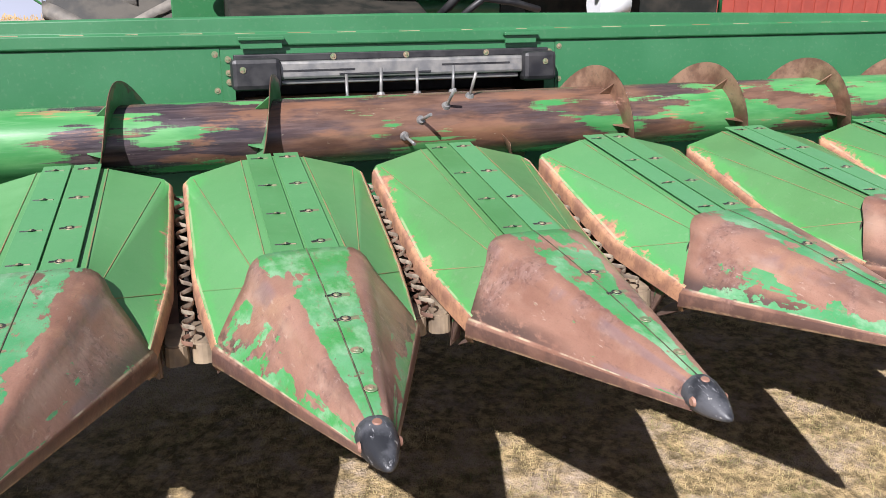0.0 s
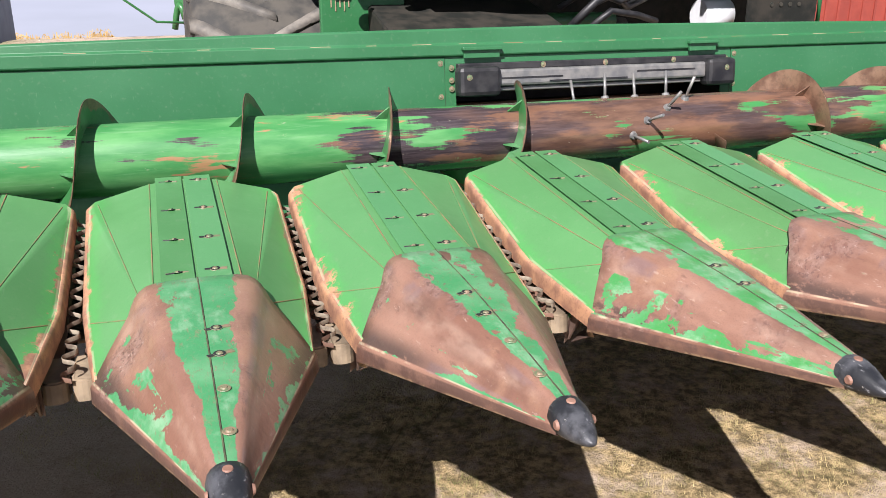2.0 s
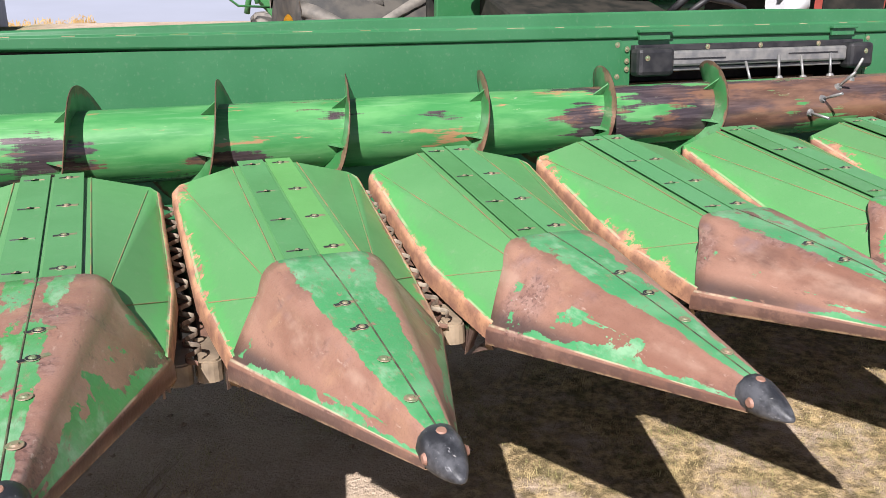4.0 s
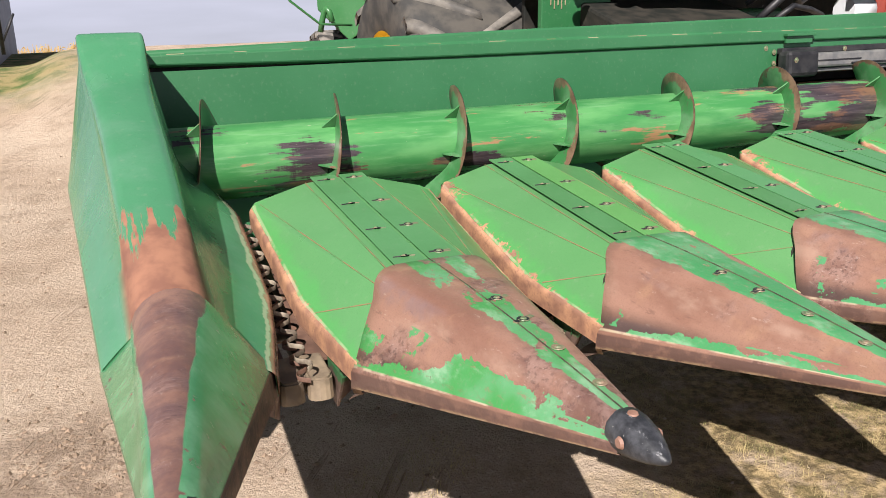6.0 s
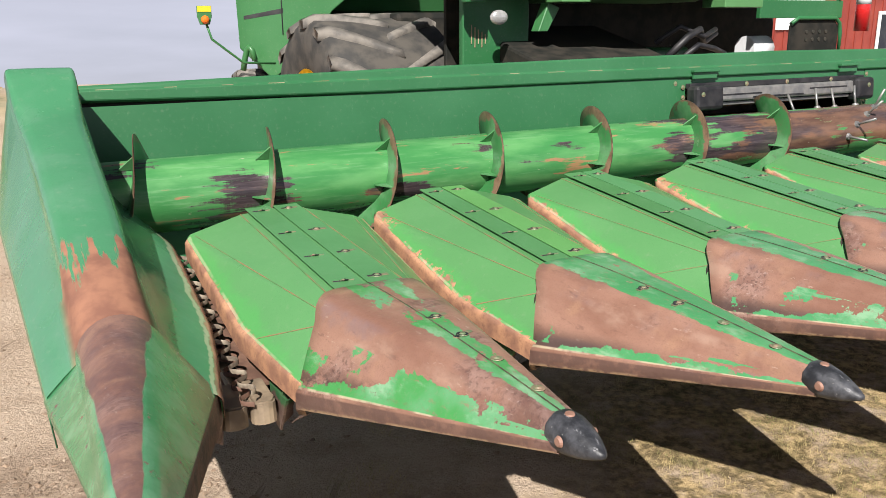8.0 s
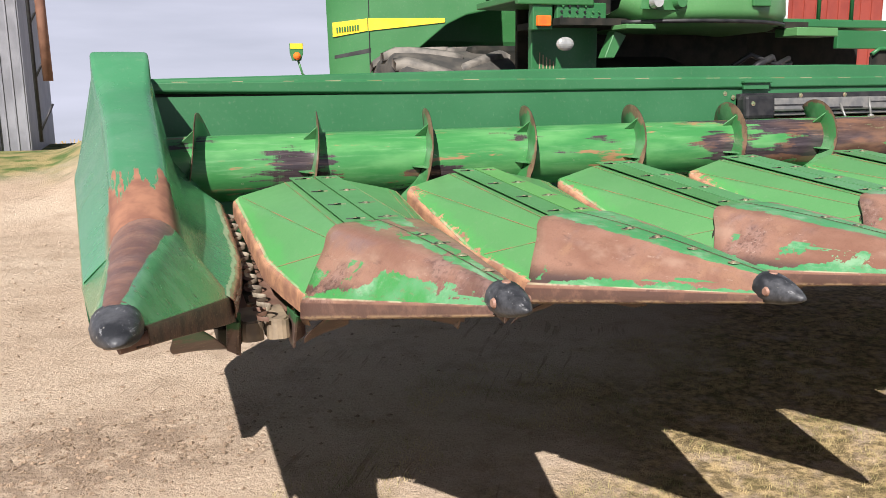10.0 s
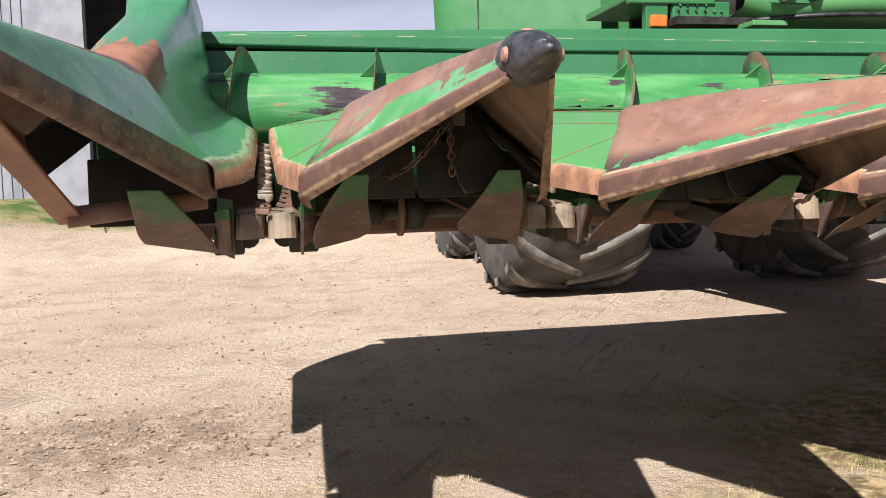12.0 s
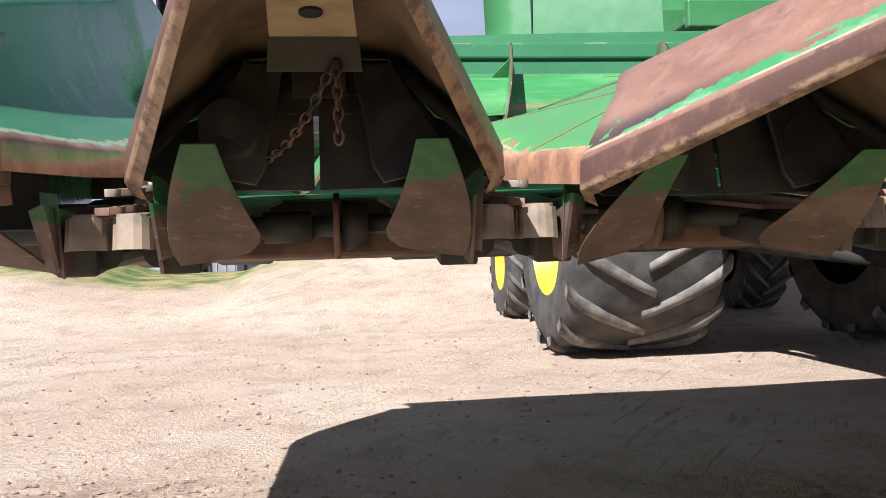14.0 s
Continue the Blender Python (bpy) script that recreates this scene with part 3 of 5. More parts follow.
def pipe(points, r, seg=10):
    """A round tube along a bent line."""
    bm = bmesh.new()
    pts = [Vector(p) for p in points]
    rings = []
    for i, p in enumerate(pts):
        d = (pts[min(i + 1, len(pts) - 1)] - pts[max(i - 1, 0)]).normalized()
        q = d.to_track_quat("Z", "Y")
        rings.append([bm.verts.new(p + q @ Vector((r * math.cos(a), r * math.sin(a), 0))) for a in (2 * math.pi * k / seg for k in range(seg))])
    for a, b in zip(rings, rings[1:]):
        for k in range(seg):
            bm.faces.new((a[k], a[(k + 1) % seg], b[(k + 1) % seg], b[k])).smooth = True
    bm.faces.new(rings[0]), bm.faces.new(rings[-1])
    return bm


def slab(outline, normal, thick, bevel=0.0):
    """A flat plate: an outline of points pushed along its normal."""
    bm = bmesh.new()
    n = Vector(normal).normalized() * thick
    low = [bm.verts.new(Vector(p)) for p in outline]
    top = [bm.verts.new(Vector(p) + n) for p in outline]
    bm.faces.new(low), bm.faces.new(top)
    k = len(low)
    for i in range(k):
        bm.faces.new((low[i], low[(i + 1) % k], top[(i + 1) % k], top[i]))
    if bevel:
        bmesh.ops.recalc_face_normals(bm, faces=bm.faces)
        bmesh.ops.bevel(bm, geom=list(bm.edges), offset=bevel, segments=1, affect="EDGES")
    return bm


def loft(rows, closed=False):
    """Vertices and faces of a skin over rows of points."""
    n = len(rows[0])
    verts = [p for row in rows for p in row]
    faces = []
    for i in range(len(rows) - 1):
        for j in range(n if closed else n - 1):
            k = (j + 1) % n
            faces.append((i * n + j, i * n + k, (i + 1) * n + k, (i + 1) * n + j))
    return verts, faces


def lerp(a, b, t):
    return tuple(x + (y - x) * t for x, y in zip(a, b))


# ---- the ground ----
def ease(v, a, b):
    t = min(1.0, max(0.0, (v - a) / (b - a)))
    return t * t * (3 - 2 * t)


def land(x, y):
    """Level yard, a low bank behind the machine, and land that falls away beyond."""
    r = math.hypot(x - 1.0, y - 2.0)
    fall = max(0.0, r - 27.0)
    z = -0.30 * fall * fall / (fall + 10.0)
    if y > 8:
        crest = 0.95 - 0.33 * ease(x, -5.2, -3.6) * (1 - ease(x, -2.2, -1.2))
        z += crest * (1 - ease(x, 7.0, 11.0)) * ease(y, 9.0, 16.0) * (1 - 0.8 * ease(y, 17.0, 24.0)) * (1 - ease(abs(x - 2), 26, 60))
    if r < 40:
        z += 0.012 * noise.noise((x * 0.7, y * 0.7, 0.0)) + 0.006 * noise.noise((x * 2.9, y * 2.9, 4.0)) - 0.004
    return z


def ground_axis():
    near = [-12 + 0.2 * i for i in range(151)]
    out, d, v = [], 0.25, 18.0
    while v < 2500:
        v, d = v + d, d * 1.22
        out.append(v)
    neg, d, v = [], 0.25, -12.0
    while v > -2500:
        v, d = v - d, d * 1.22
        neg.append(v)
    return sorted(neg) + near + out


AX = ground_axis()
gv, gf = loft([[(x, y, land(x, y)) for x in AX] for y in AX])
ground = new("ground", smooth(mesh_of("ground", gv, gf)))
ground.data.materials.append(M_GROUND)
tagged(ground, "pale packed gravel yard with thin dry grass at its edge", "ground", kind="structure")


# ---- the corn head ----
ROW = 0.762
SNOUTS = 11
MID = ROW * 5
head = thing("corn_head", "green twelve-row corn head with worn rusty snouts, raised off the ground", "corn header", HEAD)


def bolt_mesh(slot):
    bm = bmesh.new()
    bmesh.ops.create_cone(bm, cap_ends=True, segments=16, radius1=0.0160, radius2=0.0150, depth=0.0016, matrix=pose(0, 0, 0.0008))
    bmesh.ops.create_cone(bm, cap_ends=True, segments=12, radius1=0.0092, radius2=0.0060, depth=0.0030, matrix=pose(0, 0, 0.0030))
    n = len(bm.faces)
    if slot:
        add_box(bm, 0.012, 0.036, -0.0078, 0.0078, -0.003, 0.0008)
        add_box(bm, -0.031, -0.012, -0.0070, 0.0070, -0.003, 0.0008)
    bm.faces.ensure_lookup_table()
    for f in bm.faces[n:]:
        f.material_index = 1
    me = baked(bm, "bolt")
    me.materials.append(M_BOLT), me.materials.append(M_BLACK)
    return me


STRIP_TOP = 0.0083
BOLT, SLOT_BOLT = bolt_mesh(False), bolt_mesh(True)

# the nose: half profile at its open rear and at its tip, from the crown to the turned-in lip
NOSE_BASE = [(0, 1.030, 1.319), (.060, 1.030, 1.3185), (.115, 1.027, 1.317), (.145, 1.020, 1.312), (.166, 1.008, 1.301), (.181, .994, 1.286), (.192, .976, 1.266), (.201, .960, 1.246), (.255, .897, 1.174), (.293, .850, 1.120), (.303, .838, 1.107), (.311, .842, 1.092), (.313, .848, 1.044), (.288, .852, 1.034)]
NOSE_TIP = [(0, .03, 1.208), (.010, .03, 1.2078), (.019, .03, 1.207), (.024, .03, 1.2055), (.028, .03, 1.203), (.031, .03, 1.199), (.033, .03, 1.194), (.0345, .03, 1.189), (.039, .03, 1.166), (.0425, .03, 1.151), (.044, .03, 1.147), (.045, .03, 1.142), (.046, .03, 1.116), (.036, .03, 1.110)]
TIP, TIPZ = 0.84, 0.70      # slimness of the tip across and upwards
NOSE_TIP = [(x * TIP, y, 1.163 + (z - 1.163) * TIPZ) for x, y, z in NOSE_TIP]
NOSE_U = [0, .08, .16, .22, .27, .32, .37, .41, .58, .72, .745, .78, .94, 1.0]
NOSE_N = len(NOSE_U)


def nose_point(j, s, side=1):
    p = lerp(NOSE_BASE[j], NOSE_TIP[j], s)
    bulge = 0.012 * math.sin(math.pi * s ** 0.85) * (1 - NOSE_U[j] / 0.74 if NOSE_U[j] < 0.74 else 0)
    return (side * p[0], p[1], p[2] + bulge)


def nose_mesh(flank, crown):
    """The nose; flank and crown say how much green is left on its sides and along its top."""
    rows, uv = [], []
    order = [(-1, j) for j in range(NOSE_N - 1, 0, -1)] + [(1, j) for j in range(NOSE_N)]
    for i in range(19):
        s = i / 18
        rows.append([nose_point(j, s, side) for side, j in order])
        uv += [(NOSE_U[j], s) for side, j in order]
    # the rear edge is turned in onto the hood
    rows.insert(0, [(x * .968, y + .006, z - .020) for x, y, z in rows[0]])
    uv = [(NOSE_U[j], 0.0) for side, j in order] + uv
    v, f = loft(rows)
    me = smooth(mesh_of("nose", v, [q[::-1] for q in f], uv, {"flank": [flank] * len(v), "crown": [crown] * len(v)}))
    me.materials.append(M_NOSE), me.materials.append(M_NOSEIN)
    return me


def cap_mesh():
    rows = []
    for y, w, top, bot in ((.066, .0470, 1.218, 1.108), (.060, .0500, 1.222, 1.105), (.034, .0500, 1.220, 1.105), (.006, .0455, 1.208, 1.108), (-.018, .0375, 1.193, 1.113), (-.039, .0290, 1.178, 1.119), (-.056, .0195, 1.164, 1.126), (-.068, .0110, 1.153, 1.132), (-.073, .0030, 1.146, 1.137)):
        ring = []
        for k in range(18):
            a = 2 * math.pi * k / 18
            c, s = math.cos(a), math.sin(a)
            ring.append((TIP * w * (1.06 - .24 * max(0, s)) * math.copysign(abs(c) ** 0.78, c), y, 1.163 + TIPZ * ((top + bot) / 2 - 1.163 + (top - bot) / 2 * math.copysign(abs(s) ** 0.70, s))))
        rows.append(ring)
    v, f = loft(rows, True)
    f.append(tuple(range(len(v) - 18, len(v))))
    return smooth(mesh_of("tip_cap", v, f))


# the hood: half outline, from the crown outwards; R rear corner, K kink, F front corner, S shoulder under the nose
HOOD = {"A0": (0, 1.975, 1.478), "A1": (.128, 1.972, 1.467), "B0": (0, .95, 1.292), "B1": (.128, .95, 1.287), "M1": (.325, 1.945, 1.418), "R": (.348, 1.900, 1.404), "K": (.337, 1.25, 1.192), "F": (.296, .832, 1.116), "S": (.159, .978, 1.258), "G": (.20, .86, 1.153)}


def hood_mesh(sides=(-1, 1)):
    verts, faces, rim, rounded = [], [], [], set()

    def grid(a, b, c, d, n, m, ra):
        """A patch over four corners; ra gives each corner's nearness to the rim."""
        start = len(verts)
        for i in range(n + 1):
            for j in range(m + 1):
                s, t = i / n, j / m
                verts.append(lerp(lerp(a, b, t), lerp(d, c, t), s))
                rim.append((ra[0] * (1 - t) + ra[1] * t) * (1 - s) + (ra[3] * (1 - t) + ra[2] * t) * s)
        for i in range(n):
            for j in range(m):
                k = start + i * (m + 1) + j
                faces.append((k, k + 1, k + m + 2, k + m + 1))

    for sd in sides:
        P = {k: (sd * v[0], v[1], v[2]) for k, v in HOOD.items()}
        grid(P["A0"], P["A1"], P["B1"], P["B0"], 10, 2, (0.0, 0.0, 0.0, 0.0))
        grid(P["A1"], P["M1"], P["S"], P["B1"], 10, 6, (0.2, 0.9, 0.1, 0.0))
        grid(P["M1"], P["R"], P["S"], P["S"], 10, 2, (0.95, 1.0, 0.1, 0.1))
        grid(P["R"], P["K"], P["S"], P["S"], 10, 8, (1.0, 1.0, 0.05, 0.05))
        grid(P["K"], P["F"], P["G"], P["S"], 10, 8, (1.0, 1.0, 0.3, 0.05))
        # rounded rim turned down along the outer edge
        line = [P["A1"], P["M1"], P["R"], lerp(P["R"], P["K"], .33), lerp(P["R"], P["K"], .66), P["K"], lerp(P["K"], P["F"], .5), P["F"]]
        start = len(verts)
        first = len(faces)
        for k, p in enumerate(line):
            drop = 0.022 + 0.045 * min(1, max(0, k - 0.6))
            out = sd * (0.0, .015, .015, .015, .015, .015, .012, .004)[k]
            back = 0.008 if k < 2 else 0.0
            for q, h, e in ((0, 0, 1.0), (.35, .0015, 1.05), (.70, .006, 1.2), (.93, .013, 1.3), (1.0, .024, 1.3), (1.05, drop, 1.3)):
                verts.append((p[0] + out * q, p[1] + back * q, p[2] - h))
                rim.append(e if k > 1 else e * .5 + .1)
        for k in range(len(line) - 1):
            for j in range(5):
                q = start + 6 * k + j
                faces.append((q, q + 1, q + 7, q + 6))
        rounded.update(range(first, len(faces)))
    me = mesh_of("hood", verts, faces, floats={"rim": rim})
    me.polygons.foreach_set("use_smooth", [i in rounded for i in range(len(faces))])
    bm = bmesh.new()
    bm.from_mesh(me)
    bmesh.ops.remove_doubles(bm, verts=bm.verts, dist=0.0004)
    bmesh.ops.recalc_face_normals(bm, faces=bm.faces)
    bm.to_mesh(me)
    bm.free()
    return me


def hood_z(y):
    return 1.292 + (y - .95) / 1.025 * 0.186


def crease_mesh(side):
    """Rusty folds where the hood sheets meet."""
    bm = bmesh.new()
    P = {k: Vector((side * v[0], v[1], v[2] + 0.0012)) for k, v in HOOD.items()}
    P["J"], P["E"] = P["K"].lerp(P["F"], .22), P["S"].lerp(P["G"], .22)
    for a, b in (("M1", "S"), ("J", "E")):
        p, q = P[a].lerp(P[b], 0.04), P[a].lerp(P[b], 0.97)
        bmesh.ops.create_cone(bm, cap_ends=True, segments=6, radius1=0.0019, radius2=0.0019, depth=(q - p).length, matrix=Matrix.Translation((p + q) / 2) @ (q - p).to_track_quat("Z", "Y").to_matrix().to_4x4())
    p, q = P["A1"], P["B1"]
    bmesh.ops.create_cone(bm, cap_ends=True, segments=6, radius1=0.0021, radius2=0.0021, depth=(q - p).length, matrix=Matrix.Translation((p + q) / 2) @ (q - p).to_track_quat("Z", "Y").to_matrix().to_4x4())
    return bm


def plate_mesh(x0, x1):
    """One of the two long cover strips along the hood's crown."""
    ya, yb = 1.0, 1.985
    return slab([(x0, ya, hood_z(ya) + .003), (x1, ya, hood_z(ya) + .003), (x1, yb, hood_z(yb) + .003), (x0, yb, hood_z(yb) + .003)], (0, -.18, 1), 0.005, 0.001)


def deflector_mesh(side):
    """Scoured trash plate hanging from the nose: narrow at its top, swept back and curled at its foot."""
    tout, tin, bout, bin_ = (.205, .745, 1.082), (.155, .755, 1.084), (.278, 1.060, .930), (.100, 1.110, .958)
    rows = []
    for i in range(11):
        t = i / 10
        a, b = Vector(lerp(tout, bout, t)), Vector(lerp(tin, bin_, t))
        a.x += .016 * math.sin(math.pi * t) + (-.012 * max(0, t - .85) / .15)
        b.x += .010 * math.sin(math.pi * t) + .045 * max(0, (t - .78) / .22) ** 2
        row = []
        for j in range(7):
            p = a.lerp(b, j / 6)
            p.y += .018 * math.sin(math.pi * j / 6) * t
            row.append((side * p.x, p.y, p.z))
        rows.append(row)
    v, f = loft(rows)
    return smooth(mesh_of("deflector_plate", v, f))


def side_plate_mesh(side):
    return slab([(side * .302, .99, 1.085), (side * .262, 1.02, 1.095), (side * .258, 1.06, .955), (side * .300, 1.04, .935)], (0, 1, 0), 0.006, .001)


SIDE_ME = {s: baked(side_plate_mesh(s), "side_plate") for s in (-1, 1)}
CREASE = {s: baked(crease_mesh(s), "crease") for s in (-1, 1)}
HOOD_ME, CAP_ME = hood_mesh(), cap_mesh()
# the hood's inner face is near-black, painted as the shade beneath it
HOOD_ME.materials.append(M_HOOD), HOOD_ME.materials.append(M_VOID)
PLATE_ME = {-1: baked(plate_mesh(-.104, -.005), "cover_strip"), 1: baked(plate_mesh(.005, .104), "cover_strip")}
PLATE_SHEEN = PLATE_ME[1].copy()
PLATE_SHEEN.materials.append(M_SHEEN)
DEFLECT = {s: deflector_mesh(s) for s in (-1, 1)}


def nose_seam():
    bm = bmesh.new()
    prev = None
    for i in range(19):
        p = Vector(nose_point(0, i / 18))
        pair = (bm.verts.new(p + Vector((-.003, 0, .0008))), bm.verts.new(p + Vector((.0, 0, .0024))), bm.verts.new(p + Vector((.0018, 0, .0004))))
        if prev:
            bm.faces.new((prev[0], prev[1], pair[1], pair[0])), bm.faces.new((prev[1], prev[2], pair[2], pair[1]))
        prev = pair
    return baked(bm, "seam")


SEAM_ME = nose_seam()


def bracket_mesh():
    """Drilled hanger plate inside the nose."""
    bm = slab([(-.066, .70, 1.232), (.066, .70, 1.232), (.046, .36, 1.228), (-.046, .36, 1.228)], (0, 0, 1), 0.006)
    for y in (.47, .60):
        add_rod(bm, (0, y, 1.2265), (0, y, 1.2325), 0.017)
    bm.faces.ensure_lookup_table()
    for f in bm.faces[6:]:
        f.material_index = 1
    me = baked(bm, "hanger_plate")
    me.materials.append(M_TAN), me.materials.append(M_BLACK)
    return me


BRACKET_ME = bracket_mesh()
DROP_ME = baked(slab([(-.068, .702, 1.236), (.068, .702, 1.236), (.074, .735, 1.190), (-.074, .735, 1.190)], (0, 1, 0), 0.006, .001), "hanger_drop")


def bulkhead_mesh():
    """Trapezoid frame closing the hood behind the nose: two sheets with a slit between them, bridged at the top."""
    bm = bmesh.new()
    for sd, x in ((-1, .012), (1, -.002)):
        half = [(sd * .296, .93, 1.085), (sd * .245, .93, 1.045), (sd * x, .955, 1.045), (sd * x, .985, 1.284), (sd * .150, .985, 1.284)]
        me = baked(slab(half, (0, 1, 0), 0.010), "half")
        bm.from_mesh(me)
    add_box(bm, -.05, .05, .962, .976, 1.218, 1.278, .002)
    for x in (-.07, -.05, .05, .07):
        for z in (1.15, 1.19, 1.225):
            add_box(bm, x - .007, x + .007, .962, .972, z - .002, z + .002)
    for sd in (-1, 1):
        add_rod(bm, (sd * .062, .968, 1.05), (sd * .056, .985, 1.27), .006, seg=8)
    return bm


def ear_mesh(side):
    """Triangular ear plate with its bolt hole and a round gearbox end."""
    bm = slab([(side * .062, .965, 1.262), (side * .128, .965, 1.268), (side * .222, .935, 1.10), (side * .205, .935, 1.065), (side * .110, .945, 1.045), (side * .092, .950, 1.075)], (0, -1, 0), 0.012, .002)
    if side < 0:
        add_rod(bm, (side * .15, .90, 1.138), (side * .15, .945, 1.138), .050, .056, seg=24)
        add_rod(bm, (side * .15, .885, 1.138), (side * .15, .905, 1.138), .022, seg=14)
    n = len(bm.faces)
    # black discs stand for the shade in the open holes
    if side > 0:
        add_rod(bm, (side * .150, .938, 1.138), (side * .150, .946, 1.138), .053, seg=24)
    add_rod(bm, (side * .096, .945, 1.246), (side * .096, .9535, 1.246), .013, seg=14)
    bm.faces.ensure_lookup_table()
    for f in bm.faces[n:]:
        f.material_index = 1
    me = baked(bm, "ear_plate")
    me.materials.append(M_SHADE_OLIVE), me.materials.append(M_BLACK)
    return me


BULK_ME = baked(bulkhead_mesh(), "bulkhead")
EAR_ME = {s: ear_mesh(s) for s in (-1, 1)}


def hoop_mesh():
    """Round stiffening hoop inside the nose's open rear."""
    pts = [(p[0] * .91, p[1] - .050, p[2] - .034) for p in NOSE_BASE[:11]]
    return pipe([(-x, y, z) for x, y, z in reversed(pts)] + pts[1:], .013, 8)


HOOP_ME = baked(hoop_mesh(), "rear_hoop")


def hang_chain():
    """Safety chain of real links: one strand hanging straight, one sagging to the frame."""
    bm = bmesh.new()
    hung = [Vector((.034, .722, 1.190 - .018 * i)) for i in range(7)]
    sag = [Vector((.026 - .115 * t, .722 + .19 * t, 1.192 - .100 * t - .022 * math.sin(math.pi * t))) for t in (i / 13 for i in range(14))]
    for strand in (hung, sag):
        for i, c in enumerate(strand):
            d = (strand[min(i + 1, len(strand) - 1)] - strand[max(i - 1, 0)]).normalized()
            m = Matrix.Translation(c) @ d.to_track_quat("X", "Z").to_matrix().to_4x4() @ Matrix.Rotation(radians(90 * (i % 2) + 20), 4, "X")
            ring = []
            for k in range(12):
                a = 2 * math.pi * k / 12
                mid = Vector((.0125 * math.cos(a), 0, .0070 * math.sin(a)))
                rad = mid.normalized()
                ring.append([bm.verts.new(m @ (mid + .0028 * (rad * math.cos(b) + Vector((0, 1, 0)) * math.sin(b)))) for b in (0, 1.571, 3.142, 4.712)])
            for k in range(12):
                a, b = ring[k], ring[(k + 1) % 12]
                for j in range(4):
                    bm.faces.new((a[j], a[(j + 1) % 4], b[(j + 1) % 4], b[j])).smooth = True
    return baked(bm, "safety_chain")


CHAIN_ME = hang_chain()


def add_bolts(parent, spots, me, name="bolt"):
    for x, y, z, tilt, turn in spots:
        part(name, me, M_BOLT, parent, at=pose(x, y, z, tilt, 0, turn))


# how each snout leans from its rear hinge: lift and sideways swing of its tip, in degrees
LEANS = [(-1.75, 0.6), (-0.3, 0.3), (0.5, 0.2), (-0.1, -1.0), (0.5, -0.5), (1.2, 0.1), (0.4, 0.3), (-0.2, -0.2), (0.6, 0.2), (0.2, 0.0), (0.3, 0.2)]


# green left on each nose: along its flanks, along its crown
WEAR = [(.74, .26), (.36, .62), (.34, .46), (.14, .40), (.44, .50), (.06, .36), (.70, .30), (.40, .50), (.55, .45), (.30, .55), (.45, .50)]
SEAM_SIDE = [1, -1, 1, -1, 1, 1, 1, -1, 1, 1, -1]     # which side of the seam the nose bolts sit


def snout(i):
    """One divider: hood, cover strips, nose, cap, bolts and the plates under it."""
    rng = random.Random(40 + i)
    s = part("divider_snout", HOOD_ME, M_HOOD, head, "green sheet-metal hood with rubbed rusty rim", pose(ROW * i, 1.90, 1.40, LEANS[i][0], 0, LEANS[i][1]) @ pose(0, -1.90, -1.40), thick=0.004)
    for sd in (-1, 1):
        part("crease", CREASE[sd], M_SEAM, s)
        # one strip is painted lighter in place of the sun's sheen on it
        lime = i == 1 and sd == 1
        part("cover_strip", PLATE_SHEEN if lime else PLATE_ME[sd], M_STRIP if not lime else M_SHEEN, s, "lime green cover strip, sun sheen put into its colour" if lime else "", at=pose(rng.uniform(-.002, .003) * sd, 0, 0))
        part("deflector_plate", DEFLECT[sd], M_PLATE, s, "rusty curved deflector plate", thick=0.004)
    part("nose", nose_mesh(*WEAR[i]), M_NOSE, s, "worn steel nose, bare brown shoulders and flaking green paint", thick=0.003)
    part("tip_cap", CAP_ME, M_CAP, s, "scuffed black poly tip cap")
    part("seam", SEAM_ME, M_JOINT, s)
    part("hanger_plate", BRACKET_ME, M_TAN, s)
    # drop, bulkhead, hoop and ears: shade inside the nose is in their colours
    part("hanger_drop", DROP_ME, M_SHADE_OLIVE, s)
    part("bulkhead", BULK_ME, M_SHADE_OLIVE, s, "trapezoid bulkhead, darkened for the shade inside the hood")
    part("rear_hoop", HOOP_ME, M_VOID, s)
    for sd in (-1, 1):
        part("ear_plate", EAR_ME[sd], M_SHADE_OLIVE, s, at=pose(0, -.035, 0))
        part("side_plate", SIDE_ME[sd], M_PLATE, s)
    if i == 0:
        part("safety_chain", CHAIN_ME, M_BAR, s, "rusty hanging chain")
    spots = []
    for y, turn in ((.165, 20), (.335, 10), (.50, 15), (.645, 10)):
        sq = (1.032 - y) / 1.002
        spots.append((.026 * SEAM_SIDE[i] * (.45 + .55 * y / .65), y, nose_point(1, sq)[2] + .002, 7, turn + rng.uniform(-12, 12)))
    add_bolts(s, spots[:2], BOLT)
    add_bolts(s, spots[2:], SLOT_BOLT)
    part("cap_bolt", CAP_BOLT, M_RUST, s, at=pose(0, .034, 1.163 + TIPZ * .0535, 8))
    add_bolts(s, [(-.041, .015, 1.160, 0, 0)], SIDE_BOLT[-1], "side_bolt")
    add_bolts(s, [(.041, .015, 1.160, 0, 0)], SIDE_BOLT[1], "side_bolt")
    for sd in (-1, 1):
        add_bolts(s, [(sd * .055, y, hood_z(y) + STRIP_TOP, 10.3, 180 * (sd < 0) + rng.uniform(-8, 8)) for y in (1.090, 1.345, 1.62, 1.93)], SLOT_BOLT)
    return s


def side_bolt(sd):
    bm = bmesh.new()
    add_rod(bm, (0, 0, 0), (sd * .006, 0, 0), .0125, .009, seg=14)
    me = baked(bm, "side_bolt")
    me.materials.append(M_RUST)
    return me


SIDE_BOLT = {s: side_bolt(s) for s in (-1, 1)}
